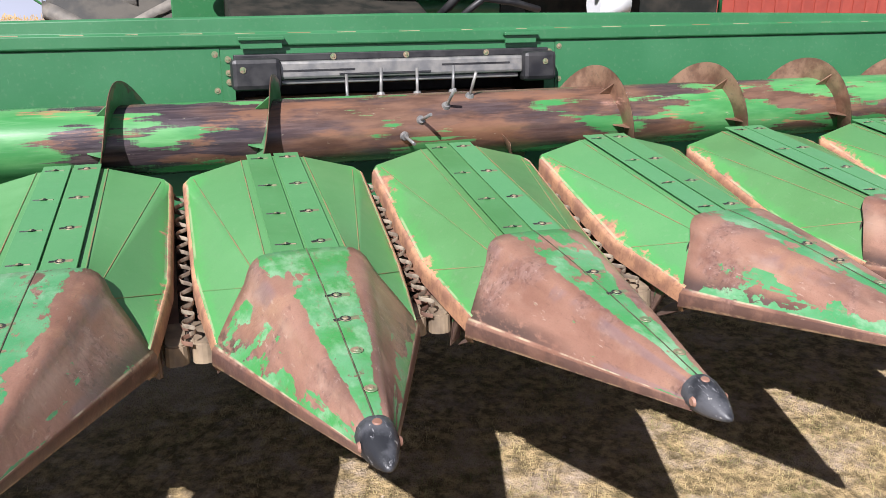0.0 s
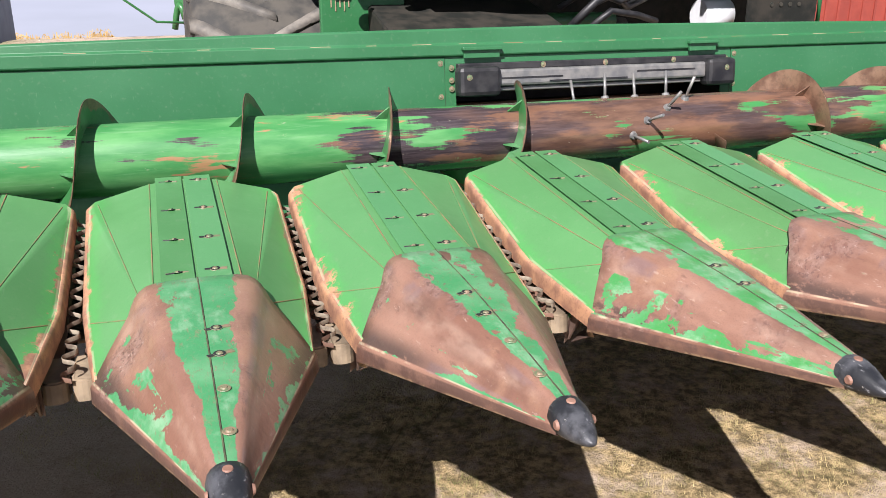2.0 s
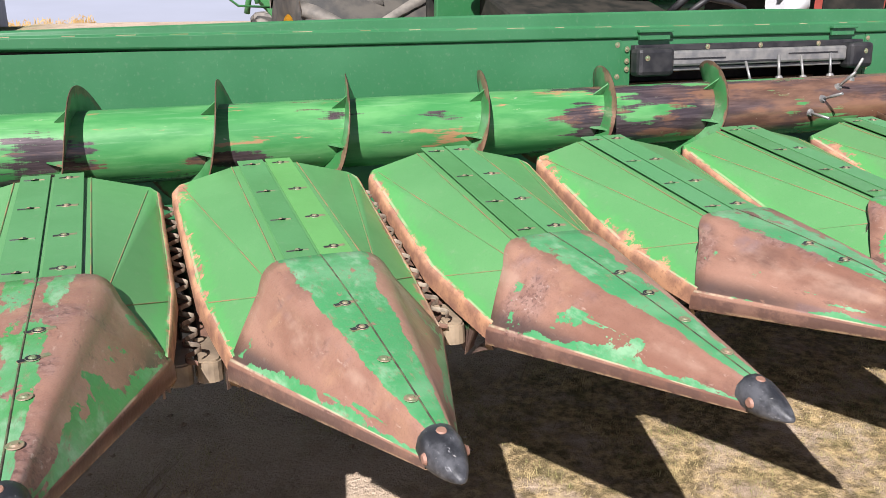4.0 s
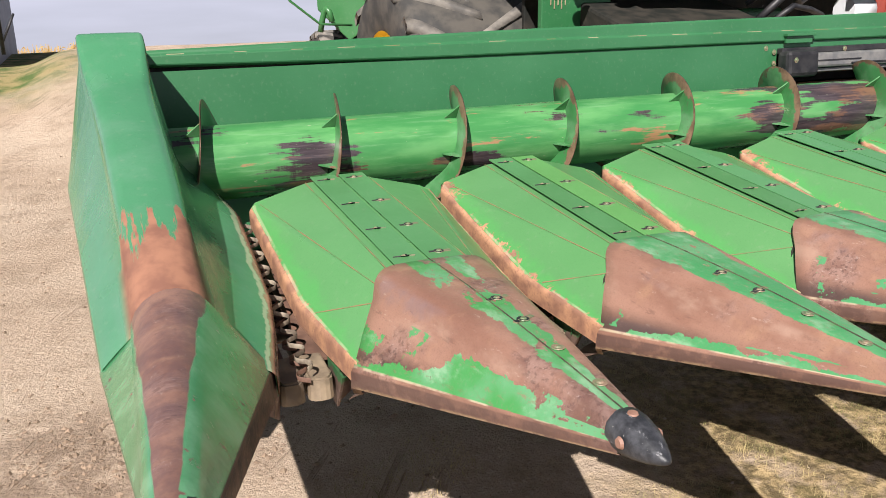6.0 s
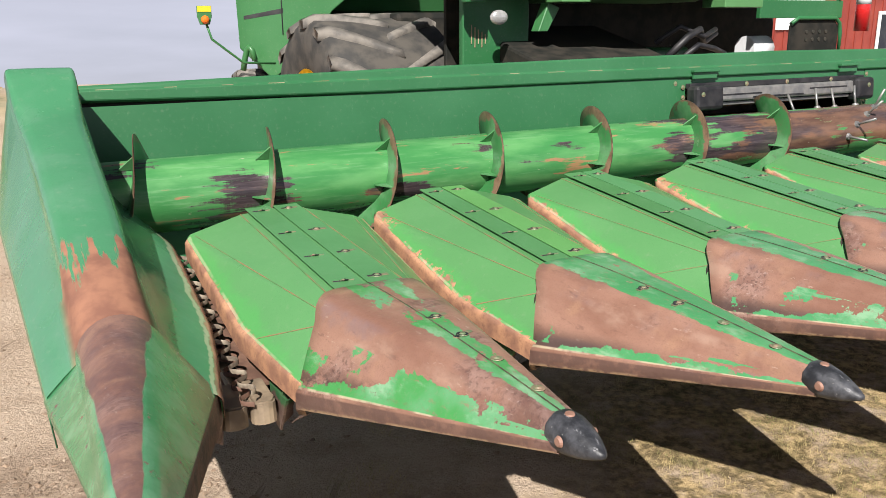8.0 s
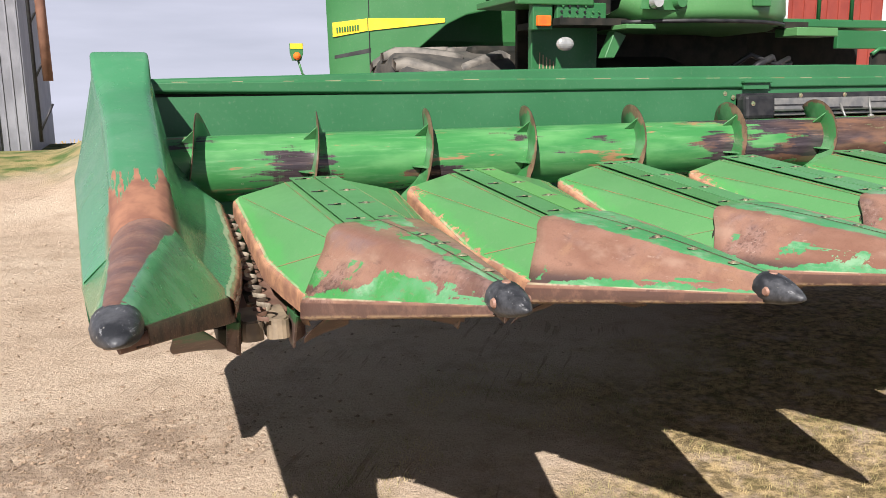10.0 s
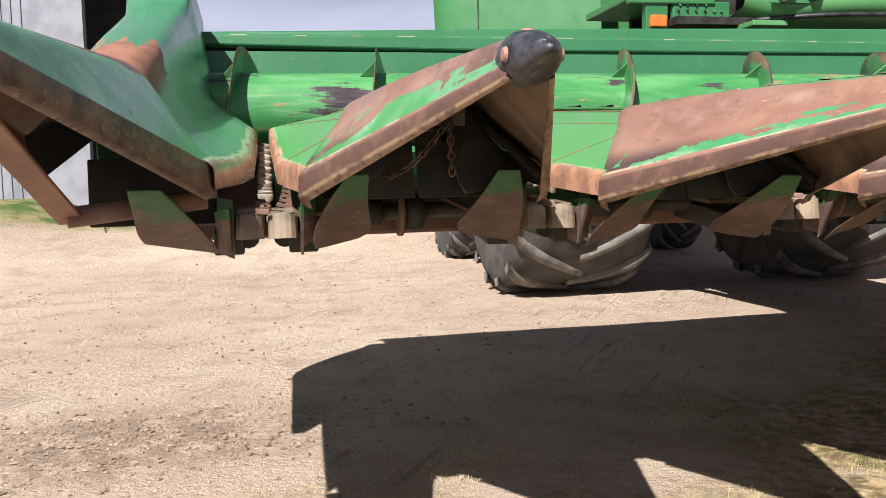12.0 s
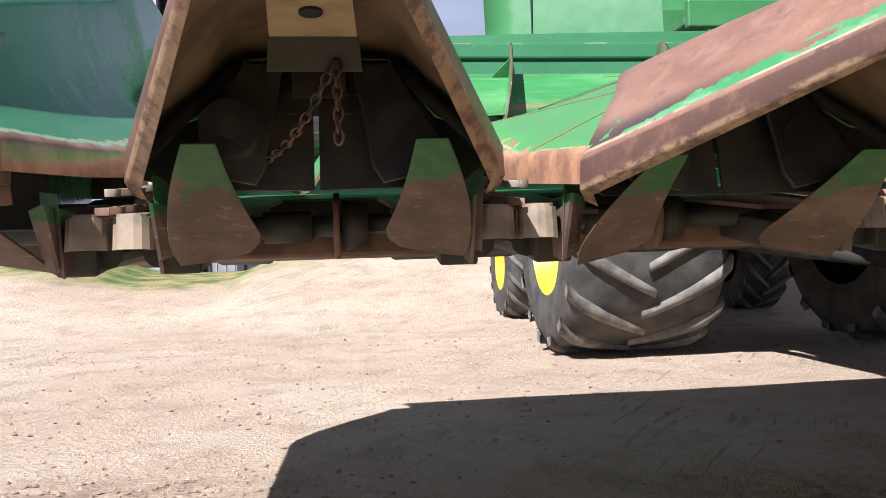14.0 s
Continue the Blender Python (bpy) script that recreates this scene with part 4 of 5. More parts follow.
CAP_BOLT = baked(rod((0, 0, -.004), (0, 0, .004), .0135, .0095, seg=14), "cap_bolt")
for i in range(SNOUTS):
    snout(i)


# rows between the snouts: gathering chains, idler guards, deck plates and stalk rolls
def edge_z(y):
    """Height of the hood's rim along a row."""
    return 1.192 + (y - 1.25) / .65 * .212 if y > 1.25 else 1.118 + (y - .828) / .422 * .074


def chain_mesh(side):
    """A folded zigzag strip: the fingers of a gathering chain running back along the slot."""
    rows = []
    for k in range(249):
        y = 1.0 + .93 * k / 248
        a = 2 * math.pi * (y - 1.0) / .094 + (0 if side > 0 else 2.6)
        x = .003 * side + .021 * (math.sin(a) + .08 * math.sin(3 * a))
        z = edge_z(y) - (.062 if side > 0 else .096)
        rows.append([(x, y, z + .007), (x, y, z - .007)])
    v, f = loft(rows)
    return smooth(mesh_of("gathering_chain", v, f))


def idler_mesh(side):
    """Closed boxy guard with a rounded nose over the front sprocket."""
    prof = [(.036, .115), (.037, -.022), (.033, -.036), (.022, -.047), (.008, -.051), (-.008, -.051), (-.022, -.047), (-.033, -.036), (-.037, -.022), (-.036, .115)]
    bm = bmesh.new()
    low = [bm.verts.new((side * .042 + x, 1.055 + y, .984 + max(0, y) * .2)) for x, y in prof]
    top = [bm.verts.new((side * .042 + x * .96, 1.055 + y * .97, 1.050 + max(0, y) * .2)) for x, y in prof]
    bm.faces.new(low), bm.faces.new(top)
    for k in range(len(prof)):
        q = (k + 1) % len(prof)
        bm.faces.new((low[k], low[q], top[q], top[k]))
    bmesh.ops.recalc_face_normals(bm, faces=bm.faces)
    bmesh.ops.bevel(bm, geom=[e for e in bm.edges if all(v in top for v in e.verts)], offset=.006, segments=2, affect="EDGES")
    add_box(bm, side * .042 - .040, side * .042 + .040, 1.062, 1.078, .990, 1.046, .002)
    return baked(bm, "idler_guard")


def deck_mesh(side):
    return slab([(side * .030, 1.16, 1.045), (side * .20, 1.16, 1.045), (side * .24, 1.95, 1.20), (side * .030, 1.97, 1.22)], (0, -.2, 1), 0.010)


def box_mesh(side):
    """Row-unit arm with its gearcase, under the deck plate."""
    bm = bmesh.new()
    add_box(bm, side * .06, side * .14, -.30, .48, -.045, .02, 0.006, Matrix.Translation((0, 1.45, 1.055)) @ Matrix.Rotation(radians(12.5), 4, "X"))
    add_box(bm, side * .03, side * .20, 1.86, 2.10, 1.03, 1.20, 0.015)
    add_rod(bm, (side * .05, 1.20, .995), (side * .05, 1.88, 1.10), .032, .045)
    return bm


def point_mesh(side):
    """Rusty channel at the front of the row unit, beside the idler."""
    bm = slab([(side * .088, .955, 1.060), (side * .088, 1.12, 1.07), (side * .088, 1.12, .955), (side * .088, 1.045, .940)], (side, 0, 0), 0.007)
    me = baked(slab([(side * .095, .955, 1.060), (side * .125, .985, 1.055), (side * .120, 1.040, .975), (side * .095, 1.030, .970)], (0, 1, 0), 0.007), "x")
    bm.from_mesh(me)
    return bm


PT = {s: baked(point_mesh(s), "row_point") for s in (-1, 1)}
CH = {s: chain_mesh(s) for s in (-1, 1)}
ID = {s: idler_mesh(s) for s in (-1, 1)}
DK = {s: baked(deck_mesh(s), "deck_plate") for s in (-1, 1)}
RA = {s: baked(box_mesh(s), "row_arm") for s in (-1, 1)}
for k in range(SNOUTS + 1):
    # block and arms between the snouts are coloured dark for the shade there
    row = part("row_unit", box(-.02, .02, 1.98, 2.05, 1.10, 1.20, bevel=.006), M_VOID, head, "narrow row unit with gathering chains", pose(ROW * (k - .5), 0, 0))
    for sd in (-1, 1):
        part("gathering_chain", CH[sd], M_CHAIN if sd > 0 else M_RUSTDK, row, "wavy dusty gathering chain", thick=0.0022)
        part("idler_guard", ID[sd], M_GUARD, row, "dusty tan sprocket guard")
        part("deck_plate", DK[sd], M_RUSTDK, row)
        part("row_arm", RA[sd], M_SHADE_OLIVE, row)
        part("row_point", PT[sd], M_PLATE, row)


# auger
AY, AZ, TUBE_R, FLIGHT_R, PITCH = 2.30, 1.535, 0.152, 0.255, 0.64
XL, XR = -.66, ROW * (SNOUTS - 1) + .66


def tube_mesh():
    rows = []
    for k in range(121):
        x = XL + (XR - XL) * k / 120
        rows.append([(x, AY + TUBE_R * math.sin(a), AZ + TUBE_R * math.cos(a)) for a in (2 * math.pi * j / 40 for j in range(40))])
    v, f = loft(rows, True)
    return smooth(mesh_of("auger", v, f))


LEAN, LEAN_AT = 0.62, radians(52)     # the flighting stands steeper over the front of the tube


def flight_x(a, xtop, hand):
    x = xtop + hand * PITCH / (2 * math.pi) * (a - LEAN * (math.sin(a - LEAN_AT) + math.sin(LEAN_AT)))
    return x if x > TIGHT_X else TIGHT_X - (TIGHT_X - x) * TIGHT      # closer turns towards the end


TIGHT_X, TIGHT = 1.18, 0.85
X_FROM = TIGHT_X - (TIGHT_X - XL - .02) / TIGHT


def flight_mesh(x0, x1, xtop, hand):
    """A dished helical sheet round the tube; xtop: where it crosses the top."""
    rows = []
    a0, a1 = sorted((hand * 2 * math.pi * (x0 - xtop) / PITCH, hand * 2 * math.pi * (x1 - xtop) / PITCH))
    n = int((a1 - a0) / (2 * math.pi) * 48)
    for k in range(n + 1):
        a = a0 + (a1 - a0) * k / n
        x = flight_x(a, xtop, hand)
        wob = .004 * math.sin(a * 1.7)
        rows.append([(x, AY - r * math.sin(a), AZ + r * math.cos(a)) for r in (TUBE_R - .004, (TUBE_R + FLIGHT_R) / 2, FLIGHT_R + wob)])
    v, f = loft(rows)
    return smooth(mesh_of("flight", v, f))


auger = part("auger", tube_mesh(), M_AUGER, head, "worn cross auger, green and bare steel")
part("flight", flight_mesh(X_FROM, 3.16, XTOP_L, -1), M_FLIGHT, auger, "worn helical flighting", thick=0.005)
part("flight", flight_mesh(4.24, XR - .02, XTOP_R, 1), M_FLIGHT, auger, "worn helical flighting", thick=0.005)


def gusset(x, a, hand):
    """Small triangular stiffener between tube and flight."""
    bm = bmesh.new()
    rad = Vector((0, -math.sin(a), math.cos(a)))
    tan = Vector((0, -math.cos(a), -math.sin(a)))
    c = Vector((x, AY, AZ))
    pts = [c + rad * (TUBE_R + .002), c + rad * (FLIGHT_R - .03), c + rad * (TUBE_R + .002) + Vector((-hand * .062, 0, 0))]
    lo = [bm.verts.new(p - tan * .003) for p in pts]
    hi = [bm.verts.new(p + tan * .003) for p in pts]
    bm.faces.new(lo), bm.faces.new(hi)
    for i in range(3):
        bm.faces.new((lo[i], lo[(i + 1) % 3], hi[(i + 1) % 3], hi[i]))
    return bm


for x0, x1, xt, hand in ((X_FROM, 3.16, XTOP_L, -1), (4.24, XR - .02, XTOP_R, 1)):
    turns = [hand * (x - xt) / PITCH for x in (x0, x1)]
    for n in range(math.floor(min(turns)), math.ceil(max(turns)) + 1):
        for deg in (38, 100, 220):
            a = 2 * math.pi * n + radians(deg)
            x = flight_x(a, xt, hand)
            if max(x0, XL + .04) < x < x1:
                part("gusset", gusset(x, a, 1), M_FLIGHT, auger)
for k, (x, a) in enumerate(((4.00, 28), (3.87, 50), (3.74, 74), (3.60, -12), (3.78, -18), (3.95, -10), (3.45, -30), (3.66, 100))):
    r = Vector((0, -math.sin(radians(a)), math.cos(radians(a))))
    c = Vector((x, AY, AZ))
    bm = rod(c + r * (TUBE_R - .01), c + r * (TUBE_R + .125) + Vector((.012, 0, 0)), .0075, seg=10)
    add_rod(bm, c + r * (TUBE_R - .006), c + r * (TUBE_R + .012), .024, .016, seg=12)
    part("auger_finger", bm, M_STEEL, auger, "retracting steel finger")


# back sheet, top rail, trough, feeder opening
SX0, SX1 = -.72, ROW * (SNOUTS - 1) + .72
OX0, OX1 = 2.975, 4.645


def sheet_bm(x0, x1, z0, z1, y=2.82):
    return box(x0, x1, y, y + .006, z0, z1)


for x0, x1 in ((SX0, 2.912), (4.708, SX1)):
    part("back_sheet", sheet_bm(x0, x1, 1.30, 1.905), M_SHEET, head, "smooth green back sheet")
part("back_sheet", sheet_bm(2.915, 4.705, 1.845, 1.912, 2.823), M_SHEET, head)
part("back_sheet", sheet_bm(2.915, 2.975, 1.30, 1.845, 2.823), M_SHEET, head)
part("back_sheet", sheet_bm(4.645, 4.705, 1.30, 1.845, 2.823), M_SHEET, head)


def along(d, table):
    """A height read off a table of distances from the head's middle."""
    for (d0, z0), (d1, z1) in zip(table, table[1:]):
        if d <= d1:
            return z0 + (z1 - z0) * (d - d0) / (d1 - d0)
    return table[-1][1]


def rail_heights(x):
    """Foot, fold and top of the rail, which tapers towards both ends."""
    d = abs(x - MID)
    return (along(d, [(0, 1.908), (3.0, 1.908), (3.6, 1.914), (4.6, 1.930)]), along(d, [(0, 1.972), (2.3, 1.980), (4.6, 1.980)]),
            along(d, [(0, 2.064), (1.5, 2.052), (2.6, 2.038), (3.5, 2.020), (4.6, 1.998)]))


rail_rows = []
for k in range(41):
    x = SX0 + (SX1 - SX0) * k / 40
    foot, fold, top = rail_heights(x)
    rail_rows.append([(x, y, z) for y, z in ((2.826, foot - .004), (2.806, foot + .006), (2.803, foot + .012), (2.803, fold - .006), (2.812, fold), (2.818, fold + .004), (2.822, top - .012), (2.832, top - .003), (3.06, top), (3.07, top - .01), (3.07, foot))])
rail_v, rail_f = loft(rail_rows)
part("top_rail", mesh_of("top_rail", rail_v, rail_f), M_SHEET, head, "folded green top rail, tapered to its ends", soft=0.003)
part("rail_backing", box(SX0, SX1, 2.842, 2.86, 1.86, 1.950), M_VOID, head)
part("lower_rail", box(SX0, SX1, 2.84, 3.06, 1.16, 1.34, bevel=.01), M_DEEP, head)
x = SX0 + .2
rng = random.Random(7)
while x < SX1 - .3:
    w = rng.uniform(.05, .13)
    part("stitch_weld", box(x, x + w, 2.8085, 2.8155, rail_heights(x + w / 2)[1] - .006, rail_heights(x + w / 2)[1] + .0005), M_TAN if rng.random() < .6 else M_SEAM, head)
    x += rng.uniform(.22, .34)
tv, tf = loft([[(x, y, z) for y, z in ((2.02, 1.215), (2.08, 1.235), (2.20, 1.258), (2.34, 1.262), (2.48, 1.285), (2.60, 1.345), (2.70, 1.43), (2.80, 1.52), (2.815, 1.56))] for x in (SX0, 0, 2, 4, 6, SX1)])
part("trough", smooth(mesh_of("trough", tv, tf)), M_SHEET, head, "curved green auger trough", thick=0.006)
# tool bar coloured near-black for the shade under the trough
part("toolbar", box(SX0 - .1, SX1 + .1, 2.02, 2.20, 1.085, 1.225, bevel=.012), M_VOID, head, "long square tool bar")
part("row_beam", box(SX0, SX1, 1.50, 1.60, 1.000, 1.085, bevel=.008), M_RUSTDK, head, "dark cross beam under the rows")
part("cross_shaft", rod((SX0, 1.42, 1.065), (SX1, 1.42, 1.065), .026, seg=16), M_SHADE_OLIVE, head)
for k in range(SNOUTS):
    cl = part("slip_clutch", rod((ROW * k + .04, 1.42, 1.065), (ROW * k + .10, 1.42, 1.065), .060, .052, seg=18), M_SHADE_OLIVE, head, at=pose(0, 0, 0))
    part("clutch_disc", rod((ROW * k + .02, 1.42, 1.065), (ROW * k + .035, 1.42, 1.065), .078, seg=20), M_RUSTDK, cl)
    part("clutch_hub", rod((ROW * k - .14, 1.42, 1.065), (ROW * k - .03, 1.42, 1.065), .038, seg=16), M_SHADE_OLIVE, cl)
part("drive_shaft", rod((SX0, 1.98, 1.075), (SX1, 1.98, 1.075), .022), M_RUSTDK, head)

frame_ob = part("feeder_frame", box(OX0, OX1, 2.775, 2.822, 1.835, 1.872, bevel=.006), M_BLACK, head, "black frame of the feeder opening")
for x0, x1 in ((OX0 - .02, OX0 + .22), (OX1 - .17, OX1 + .02)):
    part("corner_block", box(x0, x1, 2.70, 2.80, 1.70, 1.855, bevel=.025), M_BLACK, frame_ob)
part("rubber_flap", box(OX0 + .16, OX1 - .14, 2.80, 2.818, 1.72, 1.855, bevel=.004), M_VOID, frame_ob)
part("front_bar", box(OX0 + .20, OX1 - .16, 2.735, 2.80, 1.748, 1.836, bevel=.014), M_STEEL, frame_ob, "grey steel bar")
part("lower_bar", box(OX0 + .22, OX1 - .18, 2.76, 2.80, 1.722, 1.745, bevel=.006), M_STEEL, frame_ob)
for x0, x1, z in ((3.205, 3.565, 1.785), (4.025, 4.405, 1.795), (3.485, 3.965, 1.762)):
    part("slot", box(x0, x1, 2.7325, 2.738, z, z + .009), M_BLACK, frame_ob)
for x in (3.01, 3.465, 3.845, 4.285, 4.595):
    part("bolt", BOLT, M_BOLT, frame_ob, at=pose(x, 2.772 if 3.1 < x < 4.5 else 2.698, 1.853 if 3.1 < x < 4.5 else 1.80, 90))
for x in (OX0 - .045, OX1 + .045):
    for z in (1.74, 1.785, 1.85):
        part("bolt", BOLT, M_BOLT, frame_ob, at=pose(x + (.02 if x < 3 else -.02), 2.815, z, 90))
for x0, x1 in ((3.003, 3.226), (4.391, 4.588)):
    hb = box(x0, x1, 2.768, 2.805, 1.938, 1.956, bevel=.004)
    add_box(hb, x0 + .01, x1 - .01, 2.786, 2.805, 1.898, 1.940, .003)
    part("hinge_bracket", hb, M_SHEET, head, "small folded green bracket")
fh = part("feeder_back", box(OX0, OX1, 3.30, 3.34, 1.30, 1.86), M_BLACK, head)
# sides and roof in near-black that stands for shade inside the opening
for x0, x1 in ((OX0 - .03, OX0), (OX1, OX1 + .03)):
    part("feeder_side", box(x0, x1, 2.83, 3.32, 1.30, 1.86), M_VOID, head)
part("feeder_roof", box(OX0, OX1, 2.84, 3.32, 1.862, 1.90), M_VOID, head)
for k in range(6):
    part("conveyor_slat", box(OX0 + .06, OX1 - .06, 3.10, 3.13, 1.36 + .085 * k, 1.39 + .085 * k, bevel=.004), M_RUSTDK, fh)
for x in (2.890, 4.730):
    part("bolt", BOLT, M_BOLT, head, at=pose(x, 2.819, 1.875, 90))
    part("bolt", BOLT, M_BOLT, head, at=pose(x, 2.819, 1.70, 90))


# end dividers
def end_skin():
    """Tall outer divider: a rounded ridge rising from the cone to a square-topped rear box; local x outwards is negative."""
    rows, rim = [], []
    stations = [(.83, .038, .092, 1.398), (.95, .038, .094, 1.446), (1.10, .037, .096, 1.506), (1.30, .035, .099, 1.586), (1.50, .032, .102, 1.666), (1.70, .028, .105, 1.747), (1.88, .022, .109, 1.818), (2.02, .016, .113, 1.878), (2.10, .012, .116, 1.925), (2.20, .008, .119, 2.020), (2.245, .006, .119, 2.052), (2.27, .006, .119, 2.058), (2.55, .006, .119, 2.060), (2.83, .006, .119, 2.060)]
    for y, cx, r, top in stations:
        g = min(1, max(0, (y - .8) / 1.25))
        gk = min(1, .35 + .65 * g)
        sq = min(1, max(0, (y - 2.02) / .20))
        out_x, out_z = -.135 - .068 * g, 1.235 + .30 * min(1, g * 1.05)
        ring = [(out_x + .01, y, out_z - .13 - .04 * sq), (out_x, y, out_z - .02), (out_x + .004, y, out_z)]
        ring.append(lerp((out_x, y, out_z), (cx - r, y, top - r * .9), .5))
        for k in range(9):
            a = math.pi * (1 - k / 8)
            c, s = math.cos(a), math.sin(a)
            e = 0.55 - .40 * sq + .45 * min(1, max(0, (1.20 - y) / .32))
            ring.append((cx + r * math.copysign(abs(c) ** e if abs(c) > 1e-6 else 0, c), y, top - r * .9 + r * .9 * (abs(s) ** e if s > 1e-6 else 0)))
        inz = edge_z(min(y, 1.9)) + .045 * max(0, 1 - (y - .83) / 1.05)
        inx = .348 if y > 1.9 else .337 + (y - 1.25) / .65 * .011 if y > 1.25 else .258 + (y - .828) / .422 * .079
        low = (inx, y, inz if y < 2 else 1.40)
        start = ring[-1]
        knee = lerp(start, low, .5)
        knee = (knee[0] - .050 * gk, y, knee[2] - .055 * gk)
        ring += [lerp(start, knee, .5), knee, lerp(knee, low, .5), low, (inx + .013, y, low[2] - .016), (inx + .014, y, low[2] - .065)]
        rows.append(ring)
        rim += [0.0] * (len(ring) - 5) + [.3, .7, 1.0, 1.3, 1.3]
    v, f = loft(rows)
    n = len(rows[0])
    f.append(tuple(range(len(v) - n, len(v))))
    return smooth(mesh_of("end_divider", v, f, floats={"rim": rim}))


def end_cone():
    """The end divider's nose: a round sleeve over the ridge, a flat inner facet and a heavy turned-down flange."""
    rows, uv = [], []
    for i in range(17):
        s = i / 16
        y = .85 - .82 * s
        cx, r, top = lerp((.040, .101, 1.408), (-.034, .047, 1.292), s)
        ox, oz = lerp((-.140, 1.235), (-.074, 1.235), s)
        ix, iz = lerp((.264, 1.160), (.016, 1.248), s)
        drop = .078 - .036 * s
        back = .030 * (1 - s)
        ring = [(ox + .01, y, oz - .055 * (1 - s) - .012), (ox, y, oz - .01), (ox + .004, y, oz)]
        us = [.70, .66, .62]
        for k in range(10):
            a = math.pi - (math.pi - radians(32)) * k / 9
            ring.append((cx + r * math.cos(a), y, top - r + r * math.sin(a)))
            off = math.cos(a)
            us.append(min(.69, .60 + .5 * max(off - (.80 - .55 * s), (-.98 + .42 * s) - off)))
        tan = ring[-1]
        ring += [lerp(tan, (ix, y + back, iz), .3), lerp(tan, (ix, y + back, iz), .65), (ix, y + back, iz), (ix + .007, y + back, iz - .008), (ix + .009, y + back * .5, iz - drop), (ix - .018, y, iz - drop - .005)]
        us += [.66, .68, .70, .78, .94, 1.0]
        rows.append(ring)
        uv += [(u, .55 + .3 * s) for u in us]
    v, f = loft(rows)
    return smooth(mesh_of("cone", v, [q[::-1] for q in f], uv))


def cone_material():
    n = Nodes("end_cone_worn")
    p = n.shifted()
    u, v, _ = n.xyz(n.uv)
    wob = n.math("MULTIPLY_ADD", n.noise(p, 6.0, 7, 0.62), 0.16, -0.08)
    g = n.math("MULTIPLY", n.step(n.math("ADD", u, wob), 0.575, 0.605), n.math("SUBTRACT", 1.0, n.step(u, 0.72, 0.75)))
    g = n.math("MULTIPLY", g, n.step(n.noise(p, 30, 5), 0.30, 0.36))
    c = n.mix(g, n.mix(n.math("MULTIPLY_ADD", n.step(n.noise(p, 11.0, 7, 0.7), 0.40, 0.60), 0.38, 0.28), rust_colour(n, n.vec("MULTIPLY", p, (1, 3.0, 1))), (0.075, 0.043, 0.048)), n.mix(n.step(n.noise(p, 9, 4), 0.4, 0.7), (0.045, 0.190, 0.078), (0.12, 0.285, 0.155)))
    low = n.step(u, 0.765, 0.785)
    dark = n.mix(n.step(n.noise(p, 14, 8, 0.7), 0.36, 0.62), (0.040, 0.028, 0.027), (0.160, 0.098, 0.075))
    dark = n.mix(n.math("MULTIPLY", n.step(n.noise(p, 75, 4, 0.7), 0.58, 0.66), 0.5), dark, (0.36, 0.27, 0.19))
    c = n.mix(low, c, dark)
    n.bump(n.math("ADD", n.noise(p, 40, 4), n.math("MULTIPLY", n.math("MULTIPLY", low, n.noise(p, 90, 4)), 1.5)), 0.2, 0.006)
    return n.done(c, n.math("MULTIPLY_ADD", g, -0.28, 0.50), 0.0, n.math("MULTIPLY_ADD", g, 0.4, 0.5))


def end_body_material():
    """Green that gives way to bare brown where the ridge meets the cone."""
    n = Nodes("end_divider_worn")
    p = n.shifted()
    x, y, z = n.xyz(n.obj)
    c = green_colour(n, p, (0.048, 0.190, 0.088), 0.3)
    c = n.mix(n.math("MULTIPLY", n.step(n.noise(p, 2.6, 5, 0.6), 0.45, 0.68), 0.35), c, (0.13, 0.25, 0.17))
    drip = n.noise(n.vec("MULTIPLY", n.obj, (26, 3.0, 3.0)), 1.0, 6, 0.65)
    m = n.step(n.math("SUBTRACT", n.math("MULTIPLY_ADD", drip, 0.75, 0.78), y), 0.0, 0.03)
    m = n.math("MULTIPLY", m, n.math("SUBTRACT", 1.0, n.step(n.math("ABSOLUTE", n.math("ADD", x, -0.038)), 0.090, 0.115)))
    c = n.mix(m, c, n.mix(n.step(n.noise(p, 12, 5), 0.35, 0.65), (0.29, 0.140, 0.088), (0.19, 0.088, 0.060)))
    e = n.math("ADD", n.attr("rim"), n.math("MULTIPLY_ADD", n.noise(p, 9, 6, 0.7), 0.24, -0.12))
    c = n.mix(n.math("MULTIPLY", n.math("SUBTRACT", n.step(e, 0.90, 0.93), n.step(e, 0.96, 1.0)), n.math("MULTIPLY", n.step(x, 0.12, 0.16), 0.5)), c, (0.55, 0.50, 0.36))
    c = n.mix(n.step(e, 0.97, 1.0), c, n.mix(n.step(n.noise(p, 16, 6), 0.35, 0.65), (0.34, 0.19, 0.13), (0.20, 0.105, 0.075)))
    n.bump(n.math("ADD", n.noise(p, 5.0, 4), n.math("MULTIPLY", n.noise(p, 1.6, 3), 2.0)), 0.22, 0.02)
    return n.done(c, n.math("MULTIPLY_ADD", m, 0.38, n.math("MULTIPLY_ADD", n.noise(p, 6, 4), 0.22, 0.13)), 0.0, n.math("MULTIPLY_ADD", m, -0.6, 0.9))


def end_plate_mesh():
    """The end divider's own long trash plate, swept back to a point beside the row."""
    rows = []
    for i in range(10):
        t = i / 9
        a = Vector(lerp((.092, .730, 1.095), (.078, .975, .985), t))
        b = Vector(lerp((.160, .745, 1.095), (.267, 1.100, .955), t))
        a.x += .012 * max(0, (t - .75) / .25) ** 2
        b.x += .004 * math.sin(math.pi * t)
